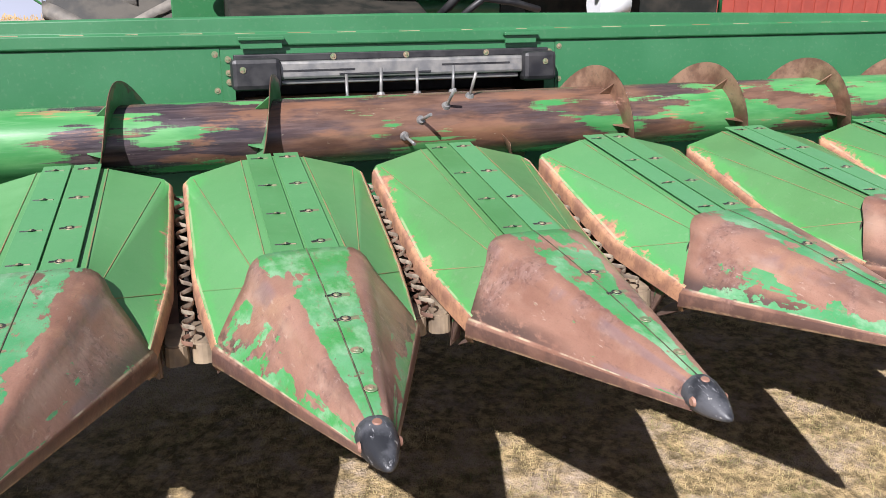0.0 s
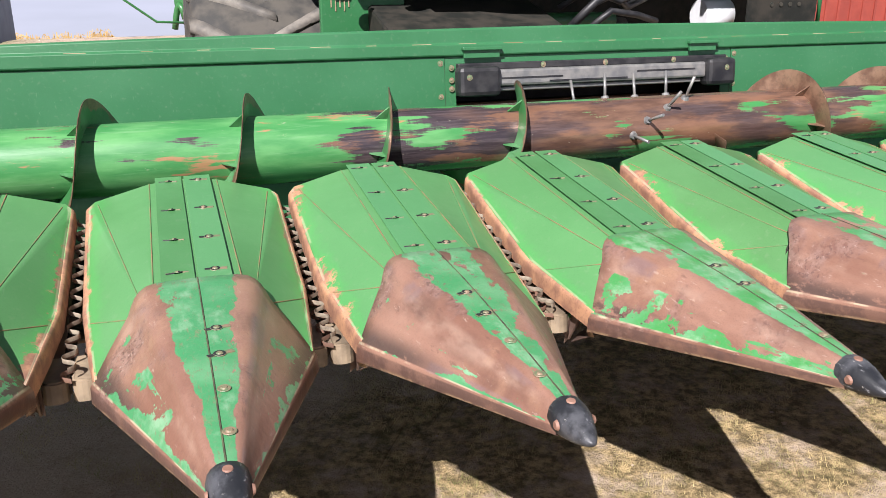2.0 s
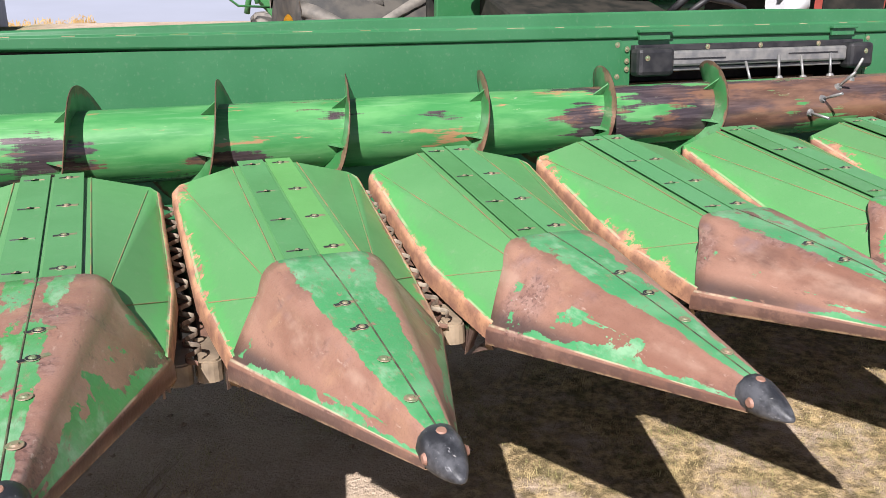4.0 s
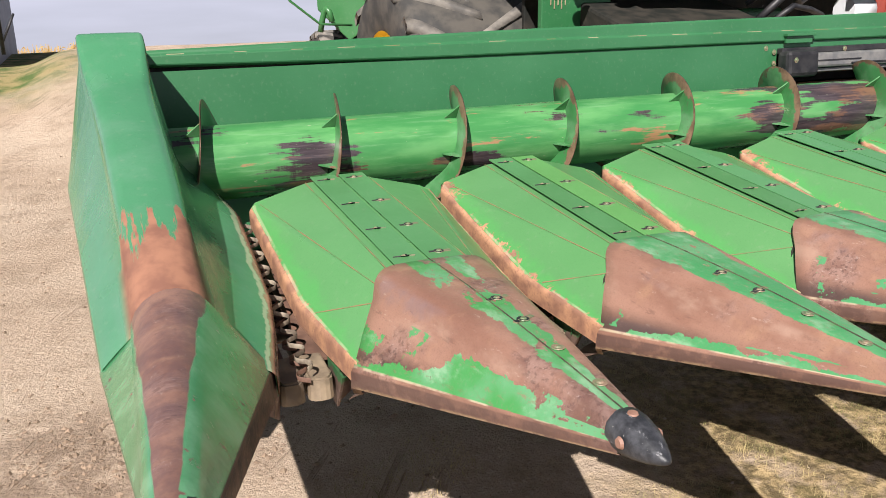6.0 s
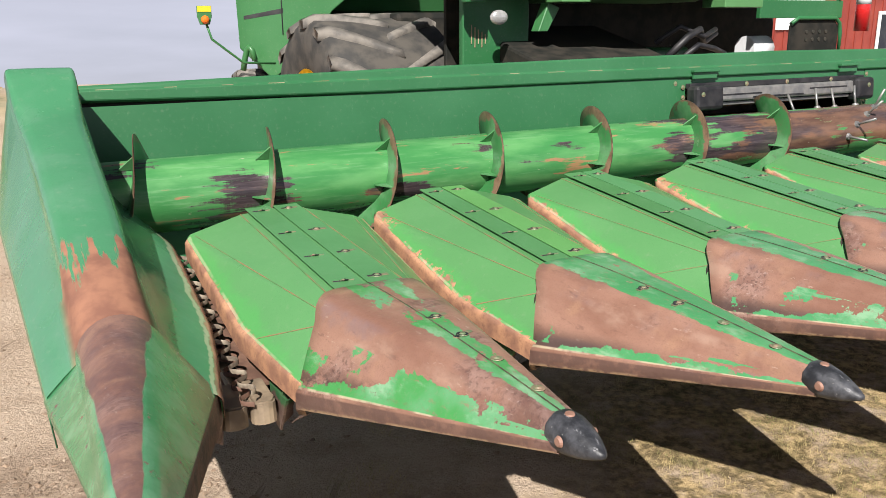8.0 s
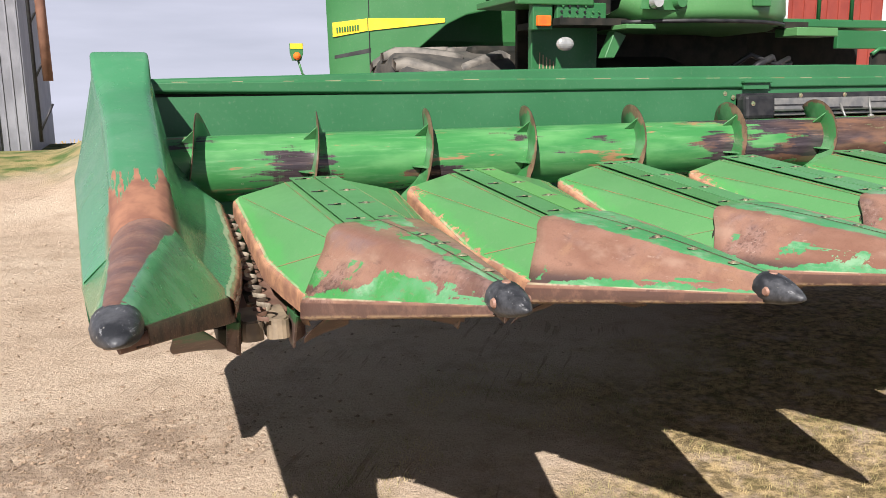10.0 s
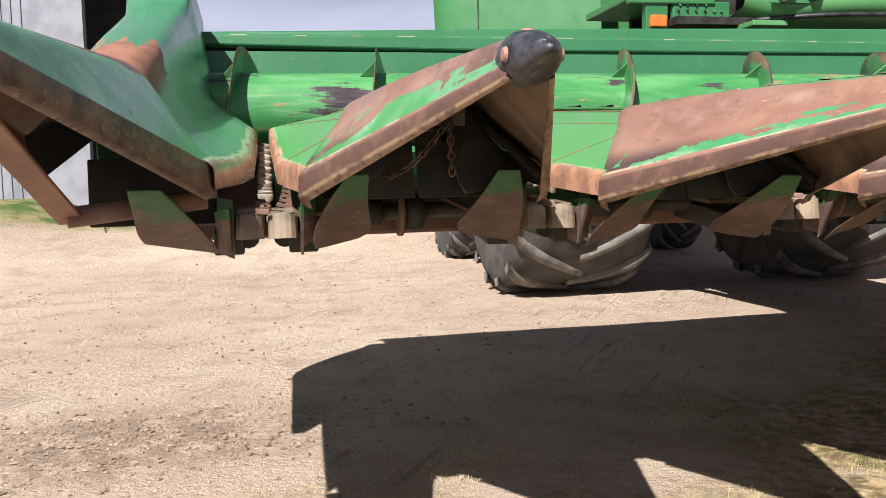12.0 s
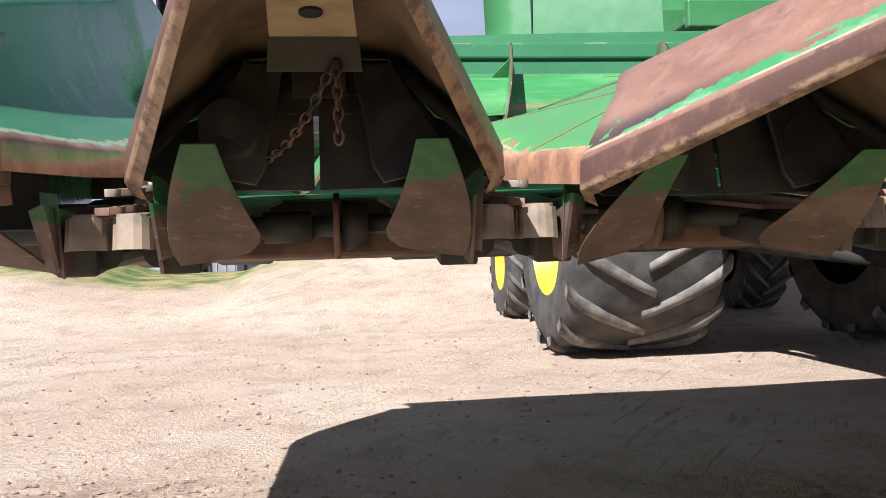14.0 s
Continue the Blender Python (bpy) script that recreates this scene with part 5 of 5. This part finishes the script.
        rows.append([tuple(a.lerp(b, j / 7) + Vector((0, .022 * math.sin(math.pi * j / 7) * t, 0))) for j in range(8)])
    v, f = loft(rows)
    return smooth(mesh_of("deflector_plate", v, f))


END_PLATE = end_plate_mesh()
M_CONE, M_ENDBODY = cone_material(), end_body_material()
END_ME, CONE_ME = end_skin(), end_cone()
# inner face near-black, painted as the shade within the divider
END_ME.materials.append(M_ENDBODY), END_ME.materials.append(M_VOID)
CONE_ME.materials.append(M_CONE), CONE_ME.materials.append(M_RUSTDK)


def end_divider(x, side):
    m = Matrix.Translation((x, 0, 0)) @ Matrix.Diagonal((side, 1, 1, 1))
    e = part("end_divider", END_ME, M_ENDBODY, head, "tall dented green end divider, bare brown towards its cone", m, thick=0.004)
    part("cone", CONE_ME, M_CONE, e, "rusty round cone with a green flank", thick=0.004)
    part("tip_cap", CAP_ME, M_CAP, e, "scuffed black poly tip cap", pose(-.034, -.020, .128) @ Matrix.Diagonal((1.12, 1.08, .966, 1)))
    part("skid_strap", slab([(-.062, .03, 1.205), (-.010, .03, 1.205), (-.029, .902, 1.036), (-.086, .897, 1.030)], (0, .15, 1), 0.010, 0.002), M_RUST, e, "rusty flat skid strap")
    part("cross_pipe", rod((-.06, .86, 1.045), (.24, .95, 1.085), .024), M_RUSTDK, e)
    part("deflector_plate", END_PLATE, M_PLATE, e, "rusty curved deflector plate", thick=0.005)
    part("side_plate", SIDE_ME[1], M_PLATE, e)
    part("outer_skirt", slab([(-.132, 1.66, 1.12), (-.136, 1.74, 1.04), (-.184, 2.76, 1.26), (-.186, 2.82, 1.32), (-.188, 2.82, 1.54), (-.172, 2.05, 1.52), (-.140, 1.66, 1.42)], (-1, 0, 0), .005), M_ENDBODY, e, "flat green side skirt")
    part("inner_frame", box(-.05, .26, 1.05, 1.08, 1.03, 1.20, bevel=.004), M_VOID, e)
    return e


end_divider(-ROW, 1)
end_divider(ROW * SNOUTS, -1)


# ---- the combine behind the head ----
combine = thing("combine_harvester", "green combine harvester with yellow stripe and large lugged tyres", "combine harvester", Matrix.Translation((MID, 0, 0)))


def tyre_parts(parent, x, y, r, w, rim_r, lugs, side):
    """A wide tractor tyre with slanting lugs; side: -1 shows its outer face to the left."""
    prof = [(-.5, rim_r), (-.52, rim_r + .06), (-.53, r * .80), (-.50, r * .90), (-.46, r * .945), (-.25, r * .965), (0, r * .97), (.25, r * .965), (.46, r * .945), (.50, r * .90), (.53, r * .80), (.52, rim_r + .06), (.5, rim_r)]
    rows = [[(p * w, q * math.sin(a), q * math.cos(a)) for p, q in prof] for a in (2 * math.pi * k / 56 for k in range(57))]
    v, f = loft(rows)
    at = pose(x, y, r)
    tyre = part("tyre", smooth(mesh_of("tyre", v, f)), M_TYRE, parent, "dusty wide lugged tyre", at)
    lug_v, lug_f = [], []
    for sd in (-1, 1):
        for k in range(lugs):
            a0 = 2 * math.pi * (k + .5 * (sd > 0)) / lugs
            start = len(lug_v)
            for i in range(7):
                t = i / 6
                xx = sd * w * (.53 - .56 * t)
                drop = r * .06 * max(0, (.22 - t) / .22) ** 1.5
                a = a0 - .42 * t ** .85
                half = .030 + .026 * (1 - t)
                for da, rr in ((-half * 1.25, .93), (-half, 1.0), (half, 1.0), (half * 1.3, .93)):
                    q = r * rr - drop
                    lug_v.append((xx, q * math.sin(a + da), q * math.cos(a + da)))
            for i in range(6):
                for j in range(3):
                    n = start + 4 * i + j
                    lug_f.append((n, n + 1, n + 5, n + 4))
            lug_f.append(tuple(range(start, start + 4))), lug_f.append(tuple(range(start + 24, start + 28)))
    part("tread", smooth(mesh_of("tread", lug_v, lug_f)), M_LUG, tyre, "worn slanting rubber lugs", kind="stuff")
    rim_v, rim_f = loft([[(side * w * p, q * math.sin(a), q * math.cos(a)) for p, q in ((.50, rim_r + .01), (.44, rim_r - .02), (.30, rim_r - .05), (.22, rim_r * .55), (.30, rim_r * .30), (.32, 0.01))] for a in (2 * math.pi * k / 40 for k in range(41))])
    part("rim", smooth(mesh_of("rim", rim_v, rim_f)), M_YELLOW, tyre, "yellow steel rim")
    return tyre


tyre_parts(combine, -1.40, 6.7, 1.10, 1.26, .58, 15, -1)
tyre_parts(combine, 1.40, 6.7, 1.10, 1.26, .58, 15, 1)
tyre_parts(combine, -1.55, 10.2, .76, .55, .36, 18, -1)
tyre_parts(combine, 1.55, 10.2, .76, .55, .36, 18, 1)
part("front_axle", box(-1.1, 1.1, 6.55, 6.85, .90, 1.20, bevel=.02), M_DEEP, combine)
part("rear_axle", box(-1.3, 1.3, 10.1, 10.3, .62, .82, bevel=.02), M_DEEP, combine)
# green feeder house and cylinders, their shade painted as near-black
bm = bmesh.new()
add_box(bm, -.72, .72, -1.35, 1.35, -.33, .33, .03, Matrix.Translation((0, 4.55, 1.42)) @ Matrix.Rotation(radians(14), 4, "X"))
part("feeder_house", bm, M_VOID, combine, "green feeder house, blackened to stand for the shade under the cab")
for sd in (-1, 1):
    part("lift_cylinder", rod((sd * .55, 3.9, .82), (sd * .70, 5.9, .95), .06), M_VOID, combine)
# belly and shield: the shade under the body is put into their colour
part("belly", box(-1.2, 1.2, 6.4, 11.5, .95, 2.2, bevel=.05), M_VOID, combine, "underbody in near-black that stands for shade")
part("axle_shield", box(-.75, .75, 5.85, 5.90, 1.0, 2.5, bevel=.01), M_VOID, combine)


def side_panel(sd):
    """Big smooth side shield, swept in towards the cab, with its wheel arch."""
    line = [(2.25, 8.6), (2.48, 7.9), (2.58, 7.55)] + [(x, 7.55 - .43 * (2.58 - x)) for x in (2.30, 2.0, 1.7, 1.4, 1.2, 1.0)]
    low = [2.0, 1.96, 1.93, 1.62, 1.86, 2.30, 2.56, 2.66, 2.70]
    rows = [[(sd * x + sd * .02 * (z - 2.4), y + .05 * max(0, z - 2.9), z) for z in (lo - .02, lo, lo + .04, lo + (2.9 - lo) * .4, 2.9, 3.4, 4.1)] for (x, y), lo in zip(line, low)]
    v, f = loft(rows)
    return smooth(mesh_of("side_panel", v, f))


for sd in (-1, 1):
    eye = Matrix.Translation((sd * 4.8, -1.3, 2.1))
    grow = Matrix.Translation((.14 * -sd, 0, -.06)) @ eye @ Matrix.Scale(1.15, 4) @ eye.inverted()
    sp = part("side_panel", side_panel(sd), M_BODY, combine, "smooth green side shield", grow, thick=0.012)
    for x0, x1, z0, z1, z2, z3 in ((2.54, 2.19, 2.43, 2.58, 2.49, 2.62), (2.18, 1.42, 2.49, 2.62, 2.565, 2.61)):
        ya, yb = 7.535 - (2.58 - x0) * .43, 7.535 - (2.58 - x1) * .43
        part("stripe", slab([(sd * x0, ya, z0), (sd * x1, yb, z2), (sd * x1, yb, z3), (sd * x0, ya, z1)], (sd * .3, -1, 0), .012), M_STRIPE, sp, "long yellow stripe")
    for k in range(9):
        x = 2.50 - .026 * k
        part("lettering_bar", box(sd * x - .008, sd * x + .008, 7.510 - (2.58 - x) * .43, 7.520 - (2.58 - x) * .43, 2.475 + .003 * k, 2.53 + .003 * k), M_BODY, sp)
    part("vent_slot", slab([(sd * 2.53, 7.53, 2.20), (sd * 2.16, 7.37, 2.26), (sd * 2.16, 7.37, 2.31), (sd * 2.53, 7.53, 2.235)], (0, -1, 0), .014), M_BLACK, sp)
    part("panel_seam", box(sd * 2.175 - .004, sd * 2.175 + .004, 7.355, 7.385, 2.05, 4.0), M_BLACK, sp)
    part("mud_flap_arch", pipe([(sd * (2.60 - .02 * k), 7.40 - .02 * k, z) for k, z in enumerate((1.70, 1.82, 1.90, 1.93, 1.90, 1.80))], .03), M_BODY, sp)
part("upper_body", box(-1.2, 1.9, 9.2, 12.5, 2.2, 4.0, bevel=.2), M_BODY, combine)

# warning lamp on its arm
arm = part("marker_arm", pipe([(-2.05, 8.0, 1.66), (-2.42, 7.95, 1.68), (-2.75, 7.9, 1.93), (-2.80, 7.9, 2.10)], .013), M_BODY, combine, at=pose(.10, 0, .02))
part("marker_plate", slab([(-2.86, 7.89, 2.08), (-2.76, 7.89, 2.08), (-2.735, 7.89, 2.16), (-2.735, 7.89, 2.27), (-2.885, 7.89, 2.27), (-2.885, 7.89, 2.16)], (0, 1, 0), .02, .003), M_BODY, arm)
part("marker_band", box(-2.88, -2.74, 7.884, 7.889, 2.21, 2.268), M_STRIPE, arm)
bm = bmesh.new()
bmesh.ops.create_uvsphere(bm, u_segments=16, v_segments=10, radius=.043, matrix=pose(-2.81, 7.87, 2.13))
part("marker_lamp", bm, M_AMBER, arm, "orange warning lamp")

# cab front and platform
rows = []
for k in range(21):
    t = k / 20
    x = -.42 + 1.80 * t
    bow = .34 * (1 - abs(2 * t - 1) ** 2.4)
    lift = .12 * max(0, .14 - t) / .14
    rows.append([(x, 4.85 - bow + d, z + lift) for d, z in ((1.0, 2.28), (.22, 2.29), (.05, 2.33), (.0, 2.42), (.02, 2.60), (.06, 2.74), (.16, 2.80), (.4, 2.82))])
v, f = loft(rows)
cab = part("cab_base", smooth(mesh_of("cab_base", v, f)), M_CAB, combine, "rounded light green cab base", thick=.01)
for x in (-.24, -.02):
    bm = bmesh.new()
    bmesh.ops.create_cone(bm, cap_ends=True, segments=20, radius1=.062, radius2=.05, depth=.06, matrix=pose(x, 4.585 - .12 * (x + .24), 2.48, 90))
    part("work_lamp", bm, M_LAMP if x < -.1 else M_BODY, cab, "round work lamp")
part("emblem_pad", box(.70, .90, 4.490, 4.525, 2.45, 2.64, bevel=.012), M_BODY, cab)
part("lamp_recess", slab([(-.36, 4.66, 2.42), (.16, 4.565, 2.40), (.10, 4.570, 2.55), (-.33, 4.66, 2.57)], (-.1, -1, 0), .012, .003), M_BODY, cab)
part("cab_lip", pipe([(-.40 + .09 * k, 4.88 - .34 * (1 - abs(2 * k / 20 - 1) ** 2.4), 2.325) for k in range(21)], .018), M_BLACK, cab)
part("windscreen", box(-.4, 1.35, 5.12, 5.16, 2.85, 4.3, bevel=.02), M_GLASSDK, combine)
part("cab_roof", box(-.75, 1.25, 4.7, 6.6, 4.3, 4.5, bevel=.06), M_BODY, combine)
# near-black sheets painted as the shade beneath the cab
part("cab_back", box(-1.0, 1.72, 5.75, 5.80, 1.3, 2.9, bevel=.01), M_VOID, combine, "near-black sheet standing for the shade under the cab")
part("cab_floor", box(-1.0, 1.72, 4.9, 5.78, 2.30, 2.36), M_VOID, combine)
part("feeder_crosstube", rod((-.7, 5.3, 1.78), (1.5, 5.3, 1.78), .07), M_DEEP, combine)
part("platform", box(-1.36, -.62, 5.05, 5.9, 2.50, 2.56, bevel=.01), M_BODY, combine, "green side platform")
part("platform_lip", box(-1.36, -.62, 4.98, 5.05, 2.47, 2.66, bevel=.012), M_BODY, combine)
bar = part("light_bar", box(-.98, -.48, 5.0, 5.06, 2.30, 2.50, bevel=.012), M_DEEP, combine, "dark green drilled light bracket")
rng = random.Random(8)
for k in range(22):
    x, z = -.93 + .075 * (k % 6) + rng.uniform(-.008, .008), 2.33 + .045 * (k // 6)
    part("drilled_hole", rod((x, 4.985, z), (x, 5.001, z), .010, seg=8), M_BODY if rng.random() < .6 else M_BLACK, bar)
part("amber_light", box(-1.18, -1.05, 4.96, 5.02, 2.29, 2.38, bevel=.008), M_AMBER, combine, "amber marker light")
part("light_mount", box(-1.21, -1.02, 5.0, 5.08, 2.26, 2.50, bevel=.008), M_DEEP, combine)
part("inner_shield", box(-1.10, -.42, 5.25, 5.32, 1.1, 2.45, bevel=.01), M_DEEP, combine)
for k in range(5):
    part("shield_slot", box(-1.02 + .035 * k, -1.012 + .035 * k, 5.243, 5.249, 1.92 - .03 * (k % 2), 2.08 - .02 * k), M_TAN, combine)
hook = part("tie_bracket", slab([(-.52, 4.95, 2.02), (-.42, 4.95, 2.02), (-.30, 4.95, 2.22), (-.42, 4.95, 2.26)], (0, 1, 0), .12, .006), M_BODY, combine)
part("step_tread", box(-.46, -.16, 4.70, 4.95, 2.26, 2.30, bevel=.006), M_CAB, hook)
part("right_step", box(1.45, 1.95, 4.75, 5.05, 2.22, 2.30, bevel=.008), M_CAB, combine, "green step tread")
bm = bmesh.new()
bmesh.ops.create_uvsphere(bm, u_segments=18, v_segments=10, radius=.085, matrix=Matrix.Translation((-.92, 4.95, 2.14)) @ Matrix.Diagonal((1, .5, .72, 1)))
part("side_lamp", bm, M_LAMP, combine, "oval silver lamp")
plat = part("platform", box(1.30, 3.22, 5.1, 6.6, 2.33, 2.41, bevel=.01), M_DEEP, combine, "green side platform")
side = part("platform_skirt", box(2.25, 3.50, 5.05, 5.10, 2.12, 2.30, bevel=.006), M_DEEP, combine)
# dark sheets added for the shade below the platform and inside its arch
part("hollow_panel", box(1.30, 3.42, 5.90, 5.95, .90, 2.33), M_VOID, combine, "near-black sheet standing for the shade under the platform")
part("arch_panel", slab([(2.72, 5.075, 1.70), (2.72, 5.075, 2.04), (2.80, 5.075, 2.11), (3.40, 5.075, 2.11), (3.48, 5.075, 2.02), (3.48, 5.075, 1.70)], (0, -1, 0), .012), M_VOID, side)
part("arch_rim", pipe([(2.72, 5.05, 2.06), (2.82, 5.05, 2.12), (3.40, 5.05, 2.12), (3.47, 5.05, 2.07), (3.50, 5.05, 1.96), (3.50, 5.05, 1.70)], .022), M_DEEP, side)
for k in range(8):
    part("drilled_hole", rod((2.98 + .10 * (k % 4), 5.055, 1.90 + .08 * (k // 4)), (2.98 + .10 * (k % 4), 5.064, 1.90 + .08 * (k // 4)), .020, seg=8), M_SHADE_OLIVE, side)
part("gate_post", pipe([(3.44, 5.07, 2.28), (3.46, 5.07, 3.35)], .022), M_DEEP, side)
for x in (1.45, 2.05, 2.48):
    part("hand_rail", pipe([(x, 5.12, 2.40), (x, 5.12, 3.35)], .020), M_DEEP, plat)
for z in (2.72, 3.05, 3.35):
    part("hand_rail", pipe([(1.45, 5.12, z), (2.48, 5.12, z)], .017), M_DEEP, plat)
ext = part("fire_extinguisher", rod((3.70, 4.95, 1.98), (3.70, 4.95, 2.46), .075, seg=16), M_RED, combine, "red fire extinguisher")
part("label_band", rod((3.70, 4.95, 2.26), (3.70, 4.95, 2.38), .0765, seg=16), M_WHITE, ext)
part("valve", rod((3.70, 4.95, 2.46), (3.70, 4.95, 2.54), .03, .02), M_BLACK, ext)
for r, pts in ((.035, [(.85, 4.9, 1.72), (1.05, 4.8, 1.95), (1.25, 4.85, 2.02), (1.45, 5.0, 1.90), (1.7, 5.1, 1.98)]), (.025, [(.80, 4.95, 1.90), (1.0, 4.85, 2.05), (1.3, 4.85, 1.95), (1.55, 4.95, 2.02)]), (.028, [(1.0, 4.9, 1.70), (1.2, 4.8, 1.88), (1.5, 4.9, 1.84), (1.75, 5.0, 1.78)])):
    part("hose", pipe(pts, r), M_BLACK, combine, "black hydraulic hose")
part("white_tank", rod((2.45, 5.4, 1.80), (2.75, 5.4, 1.80), .14, seg=18), M_WHITE, combine, "white plastic tank")

# ---- barn, shed, corn ----
barn = thing("barn", "red metal barn with white trim", "barn", Matrix.Translation((11.75, 12.2, 0)))
part("wall", box(0, 26, 0, .2, -.4, 4.6), M_BARN, barn)
for k in range(86):
    part("rib", box(.3 * k, .3 * k + .05, -.02, 0, 0, 4.6), M_BARN, barn) if k < 60 else None
part("roof", slab([(-.4, -.4, 4.55), (26.4, -.4, 4.55), (26.4, 6, 7.4), (-.4, 6, 7.4)], (0, -.4, 1), .12), M_WHITE, barn)
part("corner_trim", box(-.12, .16, -.04, .25, -.3, 4.6), M_WHITE, barn)
wd = part("window", box(6.15, 7.15, -.06, -.025, 1.35, 2.30), M_WHITE, barn)
part("pane", box(6.23, 7.07, -.075, -.062, 1.43, 2.22), M_GLASSDK, wd)
part("wide_door", box(2.7, 4.2, -.05, -.022, 1.9, 3.6), M_WHITE, barn, "white sliding door")
part("wide_door", box(8.5, 11.8, -.05, -.022, 0, 3.6), M_WHITE, barn, "white sliding door")

shed = thing("shed", "tall grey weathered metal shed", "shed", Matrix.Translation((-3.2, 23.5, .3)))
for x0, x1, y0, y1, z0, z1 in ((-6.4, -1.95, 0, .2, -.5, 9), (-.75, 0, 0, .2, -.5, 9), (-1.95, -.75, 0, .2, 8.0, 9), (-6.4, -6.2, .2, 8, -.5, 9), (-.2, 0, .2, 8, -.5, 9), (-6.2, -.2, 7.8, 8, -.5, 9)):
    part("wall", box(x0, x1, y0, y1, z0, z1), M_SHED, shed)
part("roof", box(-6.6, .2, -.3, 8.2, 9.0, 9.2), M_SHED, shed)
for k in [*range(3), *range(14, 25)]:
    part("rib", box(-.25 * k - .08, -.25 * k - .04, -.03, 0, -.3, 9), M_SHED, shed)
part("door_post", box(-.80, -.72, -.06, .05, -.4, 8.0), M_BLACK, shed)
part("door_leaf", box(-3.3, -1.97, -.12, -.05, -.4, 8.0), M_SHED, shed, "pale sliding door pushed aside")
leg = thing("elevator_pipes", "rusty grain pipes on a steel frame beside the shed", "grain elevator", Matrix.Translation((-2.6, 23.1, .3)))
part("pipe", pipe([(0, 0, 1.8), (-.02, 0, 4), (-.25, 0, 9.5)], .13), M_PIPE, leg)
part("pipe", pipe([(-.32, .1, .2), (-.32, .1, 9.5)], .05), M_BLACK, leg)
for k in range(5):
    part("brace", pipe([(-.35, .1, .4 + 1.4 * k), (.05, .1, 1.2 + 1.4 * k)], .03), M_BLACK, leg)


def corn_field():
    rng = random.Random(3)
    v, f = [], []
    for k in range(1500):
        x, y = rng.uniform(-9, -.8), 46 + 6 * rng.random() ** 1.8
        z0, h = land(x, y), rng.uniform(1.9, 2.6)
        n = len(v)
        w = .022
        v.extend([(x - w, y, z0), (x + w, y, z0), (x + w * .5, y, z0 + h), (x - w * .5, y, z0 + h)])
        f.append((n, n + 1, n + 2, n + 3))
        for j in range(5):
            zz = z0 + h * rng.uniform(.15, .97)
            d, l, up = rng.choice((-1, 1)), rng.uniform(.2, .5), rng.uniform(-.1, .25)
            n = len(v)
            v.extend([(x, y - .01, zz), (x + d * l * .5, y - .03, zz + up), (x + d * l, y - .02, zz + up - rng.uniform(.1, .4)), (x + d * l * .5, y - .03, zz + up - .06)])
            f.append((n, n + 1, n + 2, n + 3))
    return mesh_of("corn_field", v, f)


corn = new("corn_field", corn_field())
corn.data.materials.append(M_CORN)
tagged(corn, "standing field of dry tan corn", "corn field", kind="stuff")


def scatter(name, seed, count, spots, sizes, flat):
    """Many small broken lumps lying on the yard, as one mesh."""
    rng = random.Random(seed)
    v, f = [], []
    for k in range(count):
        x, y = spots(rng)
        if x > .75 * y - 1.6 and rng.random() < .8:
            continue
        r = sizes(rng)
        n = len(v)
        z = land(x, y) + r * .2
        for a, b, c in ((1, 0, 0), (-1, 0, 0), (0, 1, 0), (0, -1, 0), (0, 0, flat), (0, 0, -flat)):
            v.append((x + r * (a + rng.uniform(-.35, .35)), y + r * (b + rng.uniform(-.35, .35)), z + r * (c + rng.uniform(-.2, .2))))
        f.extend([(n, n + 2, n + 4), (n + 2, n + 1, n + 4), (n + 1, n + 3, n + 4), (n + 3, n, n + 4), (n + 2, n, n + 5), (n + 1, n + 2, n + 5), (n + 3, n + 1, n + 5), (n, n + 3, n + 5)])
    ob = new(name, mesh_of(name, v, f))
    return ob


def yard(rng):
    return rng.uniform(-6, 6), -1.0 + 12 * rng.random() ** 1.5


def churned(rng):
    """Thicker in the patch of broken ground."""
    if rng.random() < .22:
        return rng.gauss(-1.05, .5), rng.gauss(2.62, .32)
    return rng.uniform(-5, 5), .2 + 9 * rng.random() ** 1.4


gravel = scatter("gravel", 11, 8000, yard, lambda g: .0026 + .009 * g.random() ** 4 + .014 * (g.random() < .004), .7)
gravel.data.materials.append(M_STONE)
tagged(gravel, "loose pale pebbles on the yard", "gravel", kind="stuff")
clods = scatter("dirt_clods", 12, 9000, churned, lambda g: .003 + .017 * g.random() ** 3.8, .5)
clods.data.materials.append(M_CLOD)
tagged(clods, "small dry clods of dirt on the yard", "dirt", kind="stuff")


def grass():
    rng = random.Random(5)
    v, f = [], []
    for k in range(120000):
        x, y = rng.uniform(-1.0, 8.5), rng.uniform(-1.2, 3.2)
        lim = (x - .95 * y + 1.75) * .28 + (noise.noise((x * .9, y * .9, 2.0))) * .8
        if lim < .1 or noise.noise((x * 2.2, y * 2.2, 7.0)) < -.12:
            continue
        h, a, w = rng.uniform(.008, .032) * (1 + .8 * (rng.random() < .06)), rng.uniform(0, 6.28), .0012
        n = len(v)
        z = land(x, y)
        dx, dy = math.cos(a), math.sin(a)
        lean = rng.uniform(.2, 1.2) * h
        v.extend([(x - dy * w, y + dx * w, z), (x + dy * w, y - dx * w, z), (x + dx * lean, y + dy * lean, z + h)])
        f.append((n, n + 1, n + 2))
    return mesh_of("dry_grass", v, f)


turf = new("dry_grass", grass())
turf.data.materials.append(M_GRASS)
tagged(turf, "thin dry trampled grass", "grass", kind="stuff")
